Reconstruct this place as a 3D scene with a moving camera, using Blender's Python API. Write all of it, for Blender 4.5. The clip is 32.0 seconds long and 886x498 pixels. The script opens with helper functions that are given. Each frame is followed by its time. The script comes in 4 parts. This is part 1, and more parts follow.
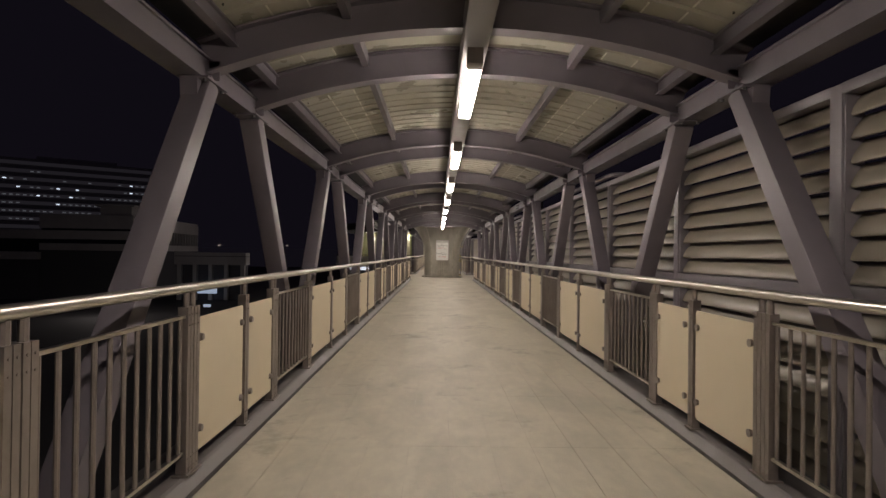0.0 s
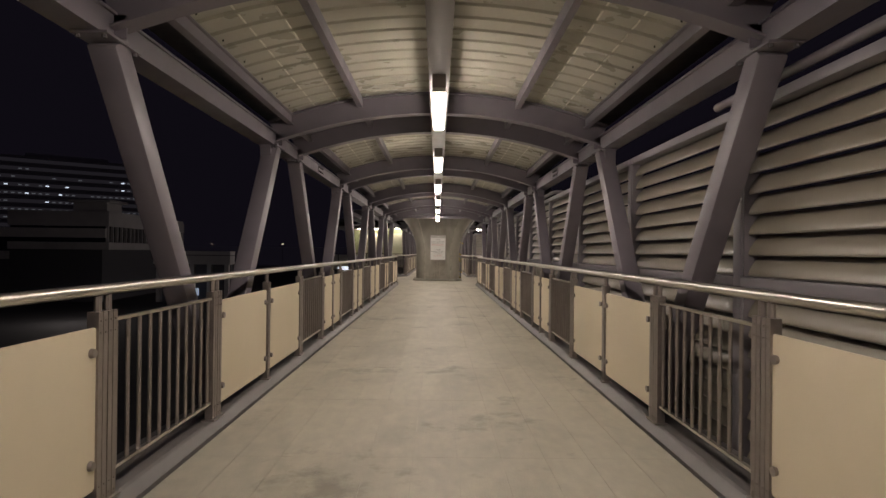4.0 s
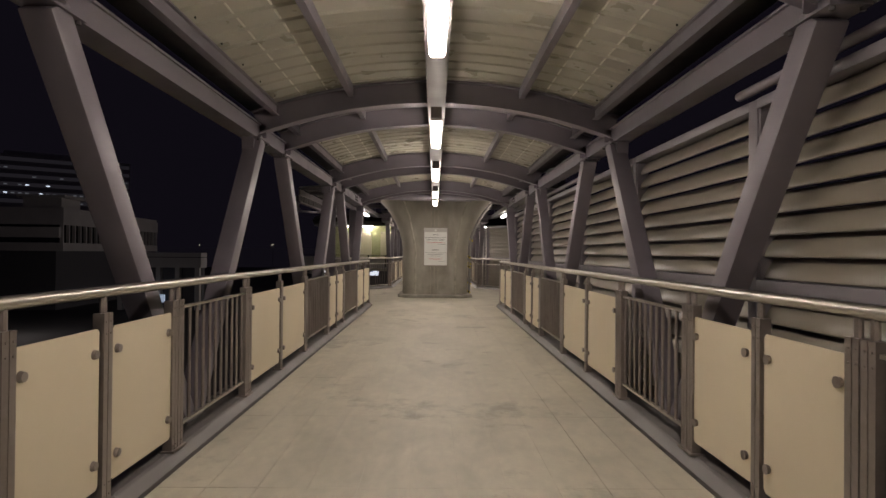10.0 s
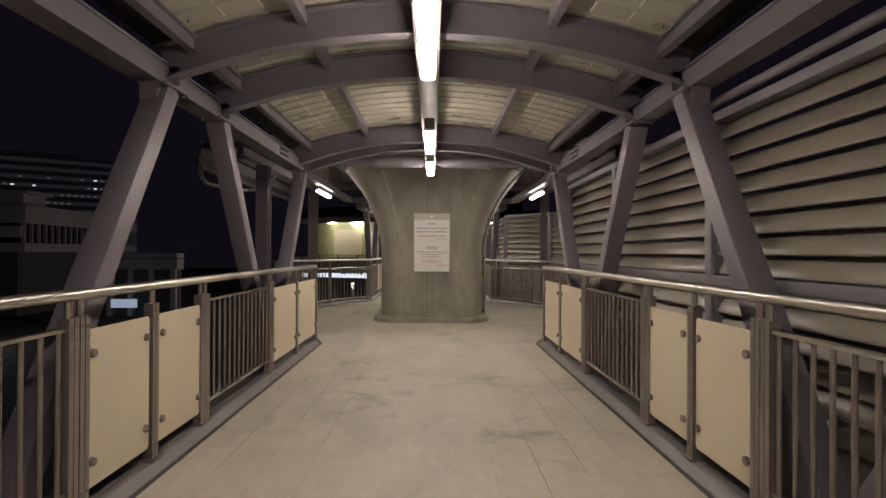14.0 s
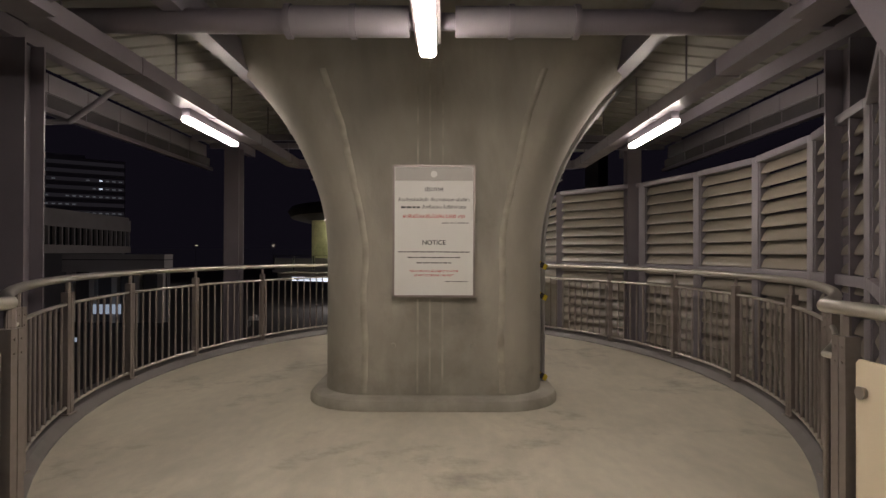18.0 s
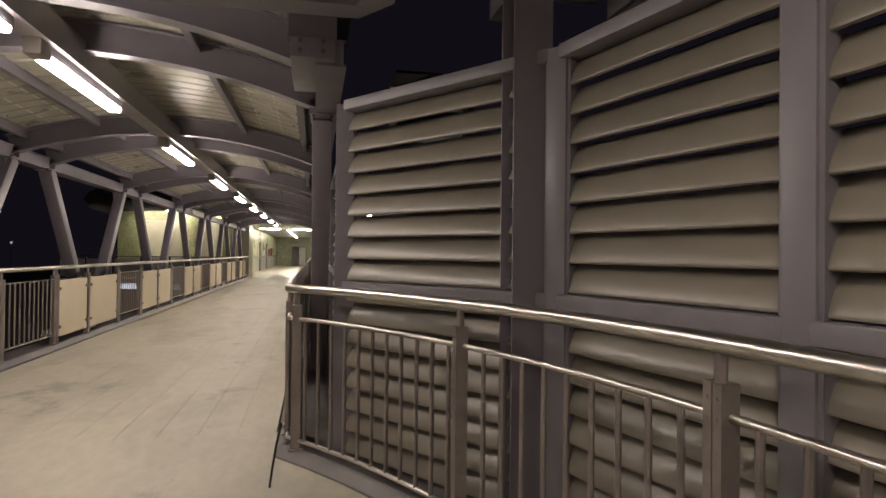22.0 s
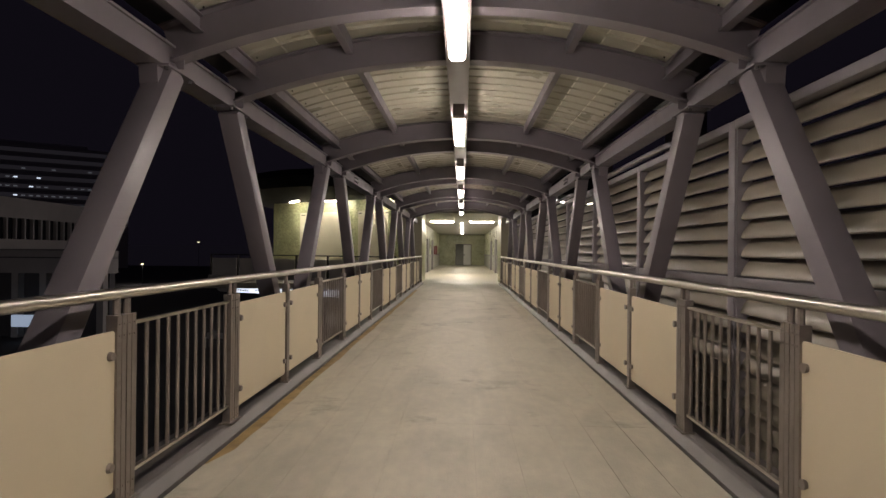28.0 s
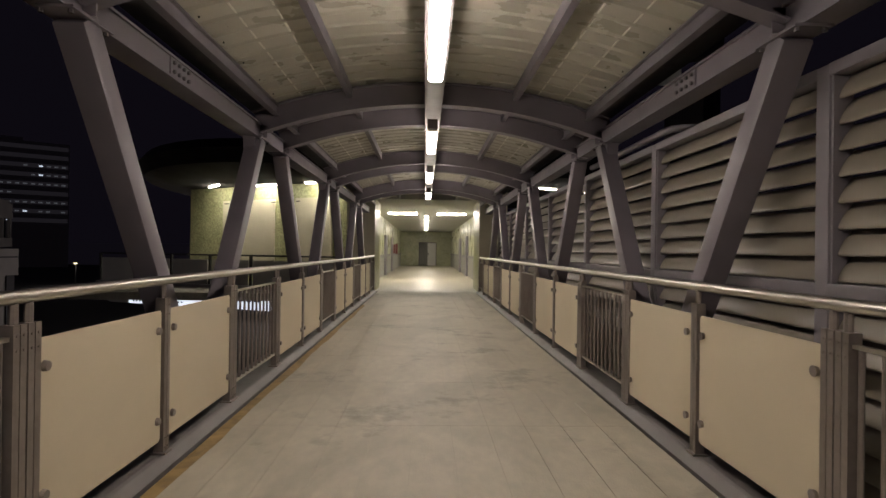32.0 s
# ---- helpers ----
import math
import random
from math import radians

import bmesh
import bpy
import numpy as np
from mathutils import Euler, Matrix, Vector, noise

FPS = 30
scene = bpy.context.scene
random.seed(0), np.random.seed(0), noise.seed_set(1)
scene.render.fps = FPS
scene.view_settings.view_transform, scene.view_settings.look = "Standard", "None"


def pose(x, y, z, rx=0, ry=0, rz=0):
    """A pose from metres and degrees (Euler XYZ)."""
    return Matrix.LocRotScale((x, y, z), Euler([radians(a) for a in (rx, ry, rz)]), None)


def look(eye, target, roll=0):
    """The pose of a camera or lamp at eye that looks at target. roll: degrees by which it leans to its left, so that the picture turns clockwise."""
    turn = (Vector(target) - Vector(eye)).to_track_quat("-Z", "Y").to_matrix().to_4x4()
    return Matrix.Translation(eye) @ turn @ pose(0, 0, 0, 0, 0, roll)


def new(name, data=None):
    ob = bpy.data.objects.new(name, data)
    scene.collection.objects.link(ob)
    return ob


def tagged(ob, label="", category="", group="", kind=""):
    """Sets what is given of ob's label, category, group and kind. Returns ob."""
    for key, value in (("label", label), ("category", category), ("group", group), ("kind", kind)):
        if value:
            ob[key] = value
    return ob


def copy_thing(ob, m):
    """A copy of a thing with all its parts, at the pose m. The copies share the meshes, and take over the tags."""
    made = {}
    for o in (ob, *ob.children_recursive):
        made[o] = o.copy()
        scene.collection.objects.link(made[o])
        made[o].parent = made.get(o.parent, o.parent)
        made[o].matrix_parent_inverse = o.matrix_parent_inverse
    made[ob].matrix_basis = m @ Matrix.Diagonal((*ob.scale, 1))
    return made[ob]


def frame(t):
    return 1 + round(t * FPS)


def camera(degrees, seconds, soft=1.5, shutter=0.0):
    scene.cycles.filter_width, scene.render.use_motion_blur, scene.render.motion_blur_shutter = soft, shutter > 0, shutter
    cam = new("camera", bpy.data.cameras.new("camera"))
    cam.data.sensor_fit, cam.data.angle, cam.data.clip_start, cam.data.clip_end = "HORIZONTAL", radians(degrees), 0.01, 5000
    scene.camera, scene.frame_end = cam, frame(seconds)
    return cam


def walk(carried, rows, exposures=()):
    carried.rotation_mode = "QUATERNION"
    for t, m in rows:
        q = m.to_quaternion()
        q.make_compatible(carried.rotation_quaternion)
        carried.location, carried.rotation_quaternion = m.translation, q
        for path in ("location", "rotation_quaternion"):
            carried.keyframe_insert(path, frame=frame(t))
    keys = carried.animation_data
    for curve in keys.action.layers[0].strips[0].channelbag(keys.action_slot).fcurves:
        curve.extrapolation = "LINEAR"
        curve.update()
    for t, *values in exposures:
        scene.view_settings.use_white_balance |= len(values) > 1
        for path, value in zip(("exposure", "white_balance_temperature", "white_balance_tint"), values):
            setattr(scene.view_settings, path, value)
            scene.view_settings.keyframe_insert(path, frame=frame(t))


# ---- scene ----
cam = camera(74.9, 32.0)
PATH = [
    (0.0, (-0.280, -1.187, 1.392), (-0.261, 0.812, 1.408), 0.73),
    (0.5, (-0.184, -0.369, 1.402), (-0.159, 1.631, 1.420), 0.56),
    (1.0, (-0.136, 0.356, 1.411), (-0.112, 2.356, 1.427), 0.61),
    (1.5, (-0.059, 1.174, 1.417), (-0.032, 3.174, 1.434), 0.50),
    (2.0, (-0.062, 1.915, 1.413), (-0.039, 3.915, 1.428), 0.59),
    (2.5, (-0.043, 2.727, 1.406), (-0.025, 4.727, 1.419), 0.67),
    (3.0, (-0.060, 3.476, 1.396), (-0.041, 5.476, 1.407), 0.63),
    (3.5, (-0.037, 4.273, 1.376), (-0.019, 6.273, 1.386), 0.62),
    (5.5, (-0.015, 7.549, 1.423), (0.016, 9.548, 1.437), 0.78),
    (6.0, (-0.046, 8.320, 1.413), (-0.014, 10.320, 1.430), 0.94),
    (6.5, (-0.047, 9.131, 1.415), (-0.023, 11.131, 1.432), 0.68),
    (7.0, (-0.029, 9.888, 1.406), (0.001, 11.888, 1.423), 0.57),
    (7.5, (-0.048, 10.714, 1.418), (-0.019, 12.714, 1.434), 0.62),
    (8.0, (-0.040, 11.458, 1.404), (-0.008, 13.458, 1.421), 0.56),
    (8.5, (-0.048, 12.267, 1.396), (-0.019, 14.266, 1.412), 0.54),
    (9.0, (-0.043, 13.000, 1.378), (-0.016, 15.000, 1.394), 0.45),
    (9.5, (-0.035, 13.816, 1.398), (-0.007, 15.816, 1.414), 0.53),
    (10.0, (-0.030, 14.576, 1.389), (-0.001, 16.575, 1.403), 0.55),
    (10.5, (-0.016, 15.442, 1.407), (0.019, 17.442, 1.421), 0.43),
    (11.0, (-0.023, 16.187, 1.406), (0.013, 18.187, 1.420), 0.51),
    (11.5, (-0.024, 17.010, 1.419), (0.014, 19.009, 1.433), 0.46),
    (12.0, (-0.070, 17.755, 1.419), (-0.037, 19.755, 1.433), 0.56),
    (12.5, (-0.062, 18.583, 1.394), (-0.032, 20.583, 1.408), 0.35),
    (13.0, (-0.047, 19.322, 1.398), (-0.024, 21.321, 1.412), 0.26),
    (13.5, (0.007, 20.155, 1.387), (0.039, 22.155, 1.398), 0.21),
    (15.5, (0.032, 23.490, 1.412), (0.068, 25.490, 1.426), 0.38),
    (16.0, (0.016, 24.256, 1.418), (0.043, 26.256, 1.431), 0.37),
    (16.5, (-0.022, 25.043, 1.433), (-0.010, 27.042, 1.446), 0.40),
    (17.0, (-0.011, 25.806, 1.417), (-0.006, 27.806, 1.428), 0.30),
    (17.5, (0.006, 26.584, 1.418), (0.003, 28.584, 1.430), 0.28),
    (18.0, (0.090, 27.323, 1.388), (0.087, 29.323, 1.401), 0.18),
    (18.5, (0.205, 28.115, 1.409), (0.195, 30.115, 1.420), 0.18),
    (19.0, (0.453, 28.830, 1.388), (0.554, 30.828, 1.400), 0.06),
    (19.5, (0.801, 29.542, 1.384), (1.102, 31.520, 1.394), -0.02),
    (20.0, (1.148, 30.175, 1.388), (1.648, 32.111, 1.399), -0.02),
    (20.5, (1.487, 30.929, 1.382), (2.067, 32.843, 1.399), 0.26),
    (21.0, (1.695, 31.649, 1.393), (2.289, 33.559, 1.408), 0.29),
    (21.5, (1.864, 32.477, 1.402), (2.405, 34.402, 1.412), 0.16),
    (22.0, (1.878, 33.238, 1.417), (2.311, 35.191, 1.436), 0.61),
    (22.5, (1.768, 34.015, 1.421), (2.068, 35.992, 1.433), 0.50),
    (23.0, (1.551, 34.713, 1.431), (1.593, 36.712, 1.441), 0.74),
    (23.5, (1.319, 35.500, 1.417), (1.226, 37.498, 1.432), 0.87),
    (24.0, (1.101, 36.144, 1.413), (0.945, 38.138, 1.421), 0.81),
    (24.5, (0.876, 36.897, 1.396), (0.707, 38.890, 1.403), 0.88),
    (25.0, (0.648, 37.622, 1.421), (0.482, 39.615, 1.427), 0.90),
    (25.5, (0.455, 38.403, 1.428), (0.285, 40.395, 1.439), 1.07),
    (27.5, (0.052, 41.529, 1.429), (-0.052, 43.526, 1.439), 0.57),
    (28.0, (0.024, 42.279, 1.407), (-0.043, 44.278, 1.414), 0.57),
    (28.5, (-0.031, 43.093, 1.395), (-0.079, 45.093, 1.400), 0.64),
    (29.0, (-0.019, 43.816, 1.351), (-0.039, 45.816, 1.356), 0.59),
    (29.5, (-0.044, 44.629, 1.354), (-0.057, 46.629, 1.360), 0.64),
    (30.0, (-0.048, 45.323, 1.378), (-0.041, 47.323, 1.386), 0.52),
    (30.5, (-0.044, 46.141, 1.403), (-0.009, 48.140, 1.411), 0.43),
    (31.0, (-0.070, 46.860, 1.398), (-0.022, 48.859, 1.403), 0.51),
    (31.5, (-0.055, 47.652, 1.385), (0.002, 49.651, 1.389), 0.57),
    (32.0, (-0.092, 48.43, 1.382), (-0.030, 50.429, 1.388), 0.75),
]
walk(cam, [(t, look(eye, target, roll)) for t, eye, target, roll in PATH], [(0.0, 0.08), (3.0, 0.04), (13.0, 0.02), (19.0, 0.0), (20.0, 0.12), (21.0, 0.30), (22.0, 0.29), (23.5, 0.05), (28.0, 0.02), (30.0, -0.10), (31.0, -0.08), (32.0, -0.21)])

# ---------- world and exposure ----------
world = bpy.data.worlds.new("night")
scene.world = world
world.use_nodes = True
world.node_tree.nodes["Background"].inputs[0].default_value = (0.0042, 0.0034, 0.0058, 1)
world.node_tree.nodes["Background"].inputs[1].default_value = 1.0

# ---------- materials ----------


def mat_base(name, color, rough=0.6, metal=0.0, grain=0.1, scale=6.0, bump=0.0, bump_scale=60.0, stain=0.0, stain_scale=1.2, spec=0.5, per_piece=0.0, stretch=(1, 1, 1), blot=0.0, blot_scale=3.0, vary=0.08):
    m = bpy.data.materials.new(name)
    m.use_nodes = True
    nt = m.node_tree
    b = nt.nodes["Principled BSDF"]
    b.inputs["Roughness"].default_value = rough
    b.inputs["Metallic"].default_value = metal
    b.inputs["Specular IOR Level"].default_value = spec
    tc = nt.nodes.new("ShaderNodeNewGeometry")
    mp = nt.nodes.new("ShaderNodeMapping")
    mp.inputs["Scale"].default_value = stretch
    nt.links.new(tc.outputs["Position"], mp.inputs["Vector"])
    n1 = nt.nodes.new("ShaderNodeTexNoise")
    n1.inputs["Scale"].default_value = scale
    n1.inputs["Detail"].default_value = 6
    nt.links.new(mp.outputs[0], n1.inputs["Vector"])
    ramp = nt.nodes.new("ShaderNodeMapRange")
    ramp.inputs["From Min"].default_value = 0.3
    ramp.inputs["From Max"].default_value = 0.7
    ramp.inputs["To Min"].default_value = 1.0 - grain
    ramp.inputs["To Max"].default_value = 1.0 + grain
    nt.links.new(n1.outputs["Fac"], ramp.inputs["Value"])
    val = ramp.outputs[0]
    if stain > 0:
        n2 = nt.nodes.new("ShaderNodeTexNoise")
        n2.inputs["Scale"].default_value = stain_scale
        n2.inputs["Detail"].default_value = 4
        n2.inputs["Distortion"].default_value = 0.8
        nt.links.new(mp.outputs[0], n2.inputs["Vector"])
        r2 = nt.nodes.new("ShaderNodeMapRange")
        r2.inputs["From Min"].default_value = 0.42
        r2.inputs["From Max"].default_value = 0.66
        r2.inputs["To Min"].default_value = 1.0
        r2.inputs["To Max"].default_value = 1.0 - stain
        nt.links.new(n2.outputs["Fac"], r2.inputs["Value"])
        mul = nt.nodes.new("ShaderNodeMath")
        mul.operation = "MULTIPLY"
        nt.links.new(val, mul.inputs[0])
        nt.links.new(r2.outputs[0], mul.inputs[1])
        val = mul.outputs[0]
    if blot > 0:
        n4 = nt.nodes.new("ShaderNodeTexNoise")
        n4.inputs["Scale"].default_value = blot_scale
        n4.inputs["Detail"].default_value = 8
        n4.inputs["Roughness"].default_value = 0.65
        nt.links.new(tc.outputs["Position"], n4.inputs["Vector"])
        n5 = nt.nodes.new("ShaderNodeTexNoise")
        n5.inputs["Scale"].default_value = blot_scale * 0.22
        n5.inputs["Detail"].default_value = 2
        nt.links.new(tc.outputs["Position"], n5.inputs["Vector"])
        ad = nt.nodes.new("ShaderNodeMath")
        ad.operation = "ADD"
        nt.links.new(n4.outputs["Fac"], ad.inputs[0])
        nt.links.new(n5.outputs["Fac"], ad.inputs[1])
        r4 = nt.nodes.new("ShaderNodeMapRange")
        r4.inputs["From Min"].default_value = 1.12
        r4.inputs["From Max"].default_value = 1.32
        r4.inputs["To Min"].default_value = 1.0
        r4.inputs["To Max"].default_value = 1.0 - blot
        nt.links.new(ad.outputs[0], r4.inputs["Value"])
        mul = nt.nodes.new("ShaderNodeMath")
        mul.operation = "MULTIPLY"
        nt.links.new(val, mul.inputs[0])
        nt.links.new(r4.outputs[0], mul.inputs[1])
        val = mul.outputs[0]
    if per_piece > 0:
        oi = nt.nodes.new("ShaderNodeObjectInfo")
        r3 = nt.nodes.new("ShaderNodeMapRange")
        r3.inputs["To Min"].default_value = 1.0 - per_piece
        r3.inputs["To Max"].default_value = 1.0 + per_piece
        nt.links.new(oi.outputs["Random"], r3.inputs["Value"])
        mul = nt.nodes.new("ShaderNodeMath")
        mul.operation = "MULTIPLY"
        nt.links.new(val, mul.inputs[0])
        nt.links.new(r3.outputs[0], mul.inputs[1])
        val = mul.outputs[0]
    mix = nt.nodes.new("ShaderNodeVectorMath")
    mix.operation = "SCALE"
    mix.inputs[0].default_value = color
    nt.links.new(val, mix.inputs["Scale"])
    nt.links.new(mix.outputs[0], b.inputs["Base Color"])
    rr = nt.nodes.new("ShaderNodeMapRange")
    rr.inputs["From Min"].default_value = 0.3
    rr.inputs["From Max"].default_value = 0.7
    rr.inputs["To Min"].default_value = max(0.02, rough - vary)
    rr.inputs["To Max"].default_value = min(1.0, rough + vary)
    nt.links.new(n1.outputs["Fac"], rr.inputs["Value"])
    nt.links.new(rr.outputs[0], b.inputs["Roughness"])
    if bump > 0:
        n3 = nt.nodes.new("ShaderNodeTexNoise")
        n3.inputs["Scale"].default_value = bump_scale
        n3.inputs["Detail"].default_value = 3
        nt.links.new(mp.outputs[0], n3.inputs["Vector"])
        bp = nt.nodes.new("ShaderNodeBump")
        bp.inputs["Strength"].default_value = bump
        bp.inputs["Distance"].default_value = 0.01
        nt.links.new(n3.outputs["Fac"], bp.inputs["Height"])
        nt.links.new(bp.outputs[0], b.inputs["Normal"])
    return m


def mat_glow(name, color, strength):
    m = bpy.data.materials.new(name)
    m.use_nodes = True
    b = m.node_tree.nodes["Principled BSDF"]
    b.inputs["Base Color"].default_value = (0.8, 0.8, 0.8, 1)
    b.inputs["Emission Color"].default_value = (*color, 1)
    b.inputs["Emission Strength"].default_value = strength
    return m


M_FLOOR = mat_base("floor_concrete", (0.475, 0.443, 0.357), 0.58, grain=0.09, scale=7, bump=0.2, bump_scale=45, stain=0.17, stain_scale=0.9, blot=0.36, blot_scale=3.6, per_piece=0.012, stretch=(1.7, 0.8, 1))
M_JOINT = mat_base("floor_joint", (0.435, 0.406, 0.334), 0.7, grain=0.25, scale=1.6)
M_KERB = mat_base("kerb_grey_paint", (0.158, 0.146, 0.142), 0.5, grain=0.1, scale=5, stain=0.15)
M_STEEL = mat_base("grey_painted_steel", (0.190, 0.171, 0.197), 0.40, grain=0.05, scale=4, bump=0.05, bump_scale=30, stain=0.07, stain_scale=1.6)
# darker tone of the roof sheet, used over the platform
M_ROOF_DARKER = mat_base("darker_roof_sheet", (0.31, 0.30, 0.265), 0.55, grain=0.08, scale=3, stain=0.2, stain_scale=1.0)
M_ROOF = mat_base("cream_roof_sheet", (0.455, 0.437, 0.358), 0.32, grain=0.05, scale=3, stain=0.10, stain_scale=1.0)
M_SLAT = mat_base("cream_louvre", (0.232, 0.206, 0.166), 0.35, grain=0.03, scale=2, per_piece=0.05, spec=0.6, vary=0.02)
M_FRAME = mat_base("louvre_frame_grey", (0.205, 0.189, 0.210), 0.4, grain=0.06, scale=5)
M_PANEL = mat_base("cream_board", (0.655, 0.574, 0.425), 0.5, grain=0.02, scale=2, stain=0.04, per_piece=0.03)
M_INOX = mat_base("brushed_stainless", (0.60, 0.57, 0.52), 0.33, metal=1.0, grain=0.03, scale=3, vary=0.02)
M_POST = mat_base("stainless_post", (0.310, 0.272, 0.255), 0.42, metal=0.70, grain=0.08, scale=30, vary=0.06, stain=0.12, stain_scale=3.0)
M_CONC = mat_base("raw_concrete", (0.34, 0.318, 0.268), 0.75, grain=0.12, scale=4, bump=0.25, bump_scale=18, stain=0.28, stain_scale=1.1, stretch=(1, 1, 0.45), blot=0.22, blot_scale=2.2)
M_LAMP = mat_glow("lamp_diffuser", (1.0, 0.87, 0.77), 57.0)
M_WHITE = mat_base("white_enamel", (0.75, 0.74, 0.72), 0.4, grain=0.03)
M_DARK = mat_base("dark_gap", (0.03, 0.03, 0.03), 0.8)


def mat_mosaic(name, color, rough, scale, spread=0.12):
    m = mat_base(name, color, rough, grain=0.12, scale=1.5)
    nt = m.node_tree
    b = nt.nodes["Principled BSDF"]
    geo = nt.nodes.new("ShaderNodeNewGeometry")
    vo = nt.nodes.new("ShaderNodeTexVoronoi")
    vo.inputs["Scale"].default_value = scale
    nt.links.new(geo.outputs["Position"], vo.inputs["Vector"])
    sep = nt.nodes.new("ShaderNodeSeparateColor")
    nt.links.new(vo.outputs["Color"], sep.inputs[0])
    r = nt.nodes.new("ShaderNodeMapRange")
    r.inputs["To Min"].default_value, r.inputs["To Max"].default_value = 1.0 - spread, 1.0 + spread
    nt.links.new(sep.outputs[0], r.inputs["Value"])
    old = b.inputs["Base Color"].links[0].from_socket
    sc = nt.nodes.new("ShaderNodeVectorMath")
    sc.operation = "SCALE"
    nt.links.new(old, sc.inputs[0])
    nt.links.new(r.outputs[0], sc.inputs["Scale"])
    nt.links.new(sc.outputs[0], b.inputs["Base Color"])
    return m


M_GREEN = mat_mosaic("green_mosaic", (0.42, 0.43, 0.23), 0.35, 24.0, 0.34)
M_BEAM = mat_base("beam_paint", (0.20, 0.183, 0.188), 0.36, grain=0.05, scale=4, spec=0.45)
M_TILE = mat_mosaic("pale_green_tile", (0.44, 0.45, 0.29), 0.3, 9.0)
M_CEIL = mat_base("grey_white_ceiling", (0.42, 0.42, 0.40), 0.6, grain=0.05, scale=2)
M_BOLT = mat_base("dull_bolt", (0.10, 0.092, 0.10), 0.5)
M_GAP_SHEET = mat_base("gap_sheet_dark", (0.05, 0.047, 0.05), 0.6, grain=0.1)
M_FASTENER = mat_base("roof_sheet_lap", (0.72, 0.70, 0.60), 0.4, grain=0.1, scale=20)
M_BLACKISH = mat_base("asphalt", (0.05, 0.05, 0.052), 0.9, grain=0.2, scale=2)
M_GLASSDARK = mat_base("dark_window", (0.02, 0.022, 0.028), 0.12)

# ---------- mesh helpers ----------


def box(bm, x0, y0, z0, x1, y1, z1):
    v = [bm.verts.new(p) for p in ((x0, y0, z0), (x1, y0, z0), (x1, y1, z0), (x0, y1, z0), (x0, y0, z1), (x1, y0, z1), (x1, y1, z1), (x0, y1, z1))]
    for f in ((3, 2, 1, 0), (4, 5, 6, 7), (0, 1, 5, 4), (1, 2, 6, 5), (2, 3, 7, 6), (3, 0, 4, 7)):
        bm.faces.new([v[i] for i in f])
    return v


def sweep(bm, profile, path, closed=True, caps=True):
    """A profile of (side, up) carried along rows of (origin, side, up)."""
    rings = [[bm.verts.new(Vector(o) + Vector(s) * a + Vector(u) * b) for a, b in profile] for o, s, u in path]
    n = len(profile)
    for r0, r1 in zip(rings, rings[1:]):
        for i in range(n if closed else n - 1):
            j = (i + 1) % n
            bm.faces.new((r0[i], r0[j], r1[j], r1[i]))
    if caps and closed:
        bm.faces.new(rings[0][::-1])
        bm.faces.new(rings[-1])
    return rings


def ring(radius, n=12):
    return [(radius * math.cos(2 * math.pi * i / n), radius * math.sin(2 * math.pi * i / n)) for i in range(n)]


def along(points, up=(0, 0, 1)):
    """Frames along a polyline, mitred at its corners."""
    pts = [Vector(p) for p in points]
    rows = []
    for i, p in enumerate(pts):
        d = (pts[min(i + 1, len(pts) - 1)] - pts[max(i - 1, 0)]).normalized()
        s = d.cross(Vector(up)).normalized()
        rows.append((p, s, s.cross(d).normalized()))
    return rows


def tube(bm, points, radius, n=12, up=(0, 0, 1)):
    sweep(bm, ring(radius, n), along(points, up))


def bar(bm, a, b, w, h, up=(0, 0, 1)):
    sweep(bm, [(-w / 2, -h / 2), (w / 2, -h / 2), (w / 2, h / 2), (-w / 2, h / 2)], along((a, b), up))




def i_profile(w, h, tf, tw):
    return [(-w / 2, -h / 2), (w / 2, -h / 2), (w / 2, -h / 2 + tf), (tw / 2, -h / 2 + tf), (tw / 2, h / 2 - tf), (w / 2, h / 2 - tf), (w / 2, h / 2), (-w / 2, h / 2), (-w / 2, h / 2 - tf), (-tw / 2, h / 2 - tf), (-tw / 2, -h / 2 + tf), (-w / 2, -h / 2 + tf)]


def smooth(me, angle=35):
    for p in me.polygons:
        p.use_smooth = True
    me.set_sharp_from_angle(angle=radians(angle))


def mesh_of(bm, name, material, bevel=0.0, soft=False):
    bmesh.ops.recalc_face_normals(bm, faces=bm.faces)
    if bevel > 0:
        bmesh.ops.bevel(bm, geom=[e for e in bm.edges if e.calc_length() > bevel * 3 and len(e.link_faces) == 2 and e.calc_face_angle(0) > 0.6], offset=bevel, segments=2, affect="EDGES", profile=0.6)
    me = bpy.data.meshes.new(name)
    bm.to_mesh(me)
    bm.free()
    me.materials.append(material)
    if soft or bevel > 0:
        smooth(me)
    return me


def part(name, bm, material, parent=None, label="", bevel=0.0, soft=False):
    ob = new(name, mesh_of(bm, name, material, bevel, soft))
    if parent:
        ob.parent = parent
    if label:
        ob["label"] = label
    return ob


def share(name, me, parent, m=None):
    ob = new(name, me)
    ob.parent = parent
    if m is not None:
        ob.matrix_basis = m
    return ob


def thing(name, label, category, at=(0, 0, 0), group="", kind=""):
    ob = new(name)
    ob.empty_display_size = 0.1
    ob.location = at
    return tagged(ob, label, category, group, kind)


# ---------- the plan ----------
XC = -0.025                    # middle line of the footbridge
HW = 1.73                      # from the middle line to the railing
RAIL_Z = 1.17
Y_BACK = -9.0
END_1, START_2 = 29.79, 37.43    # where the straight railings stop at the pier platform
Y_PORTAL = 67.5
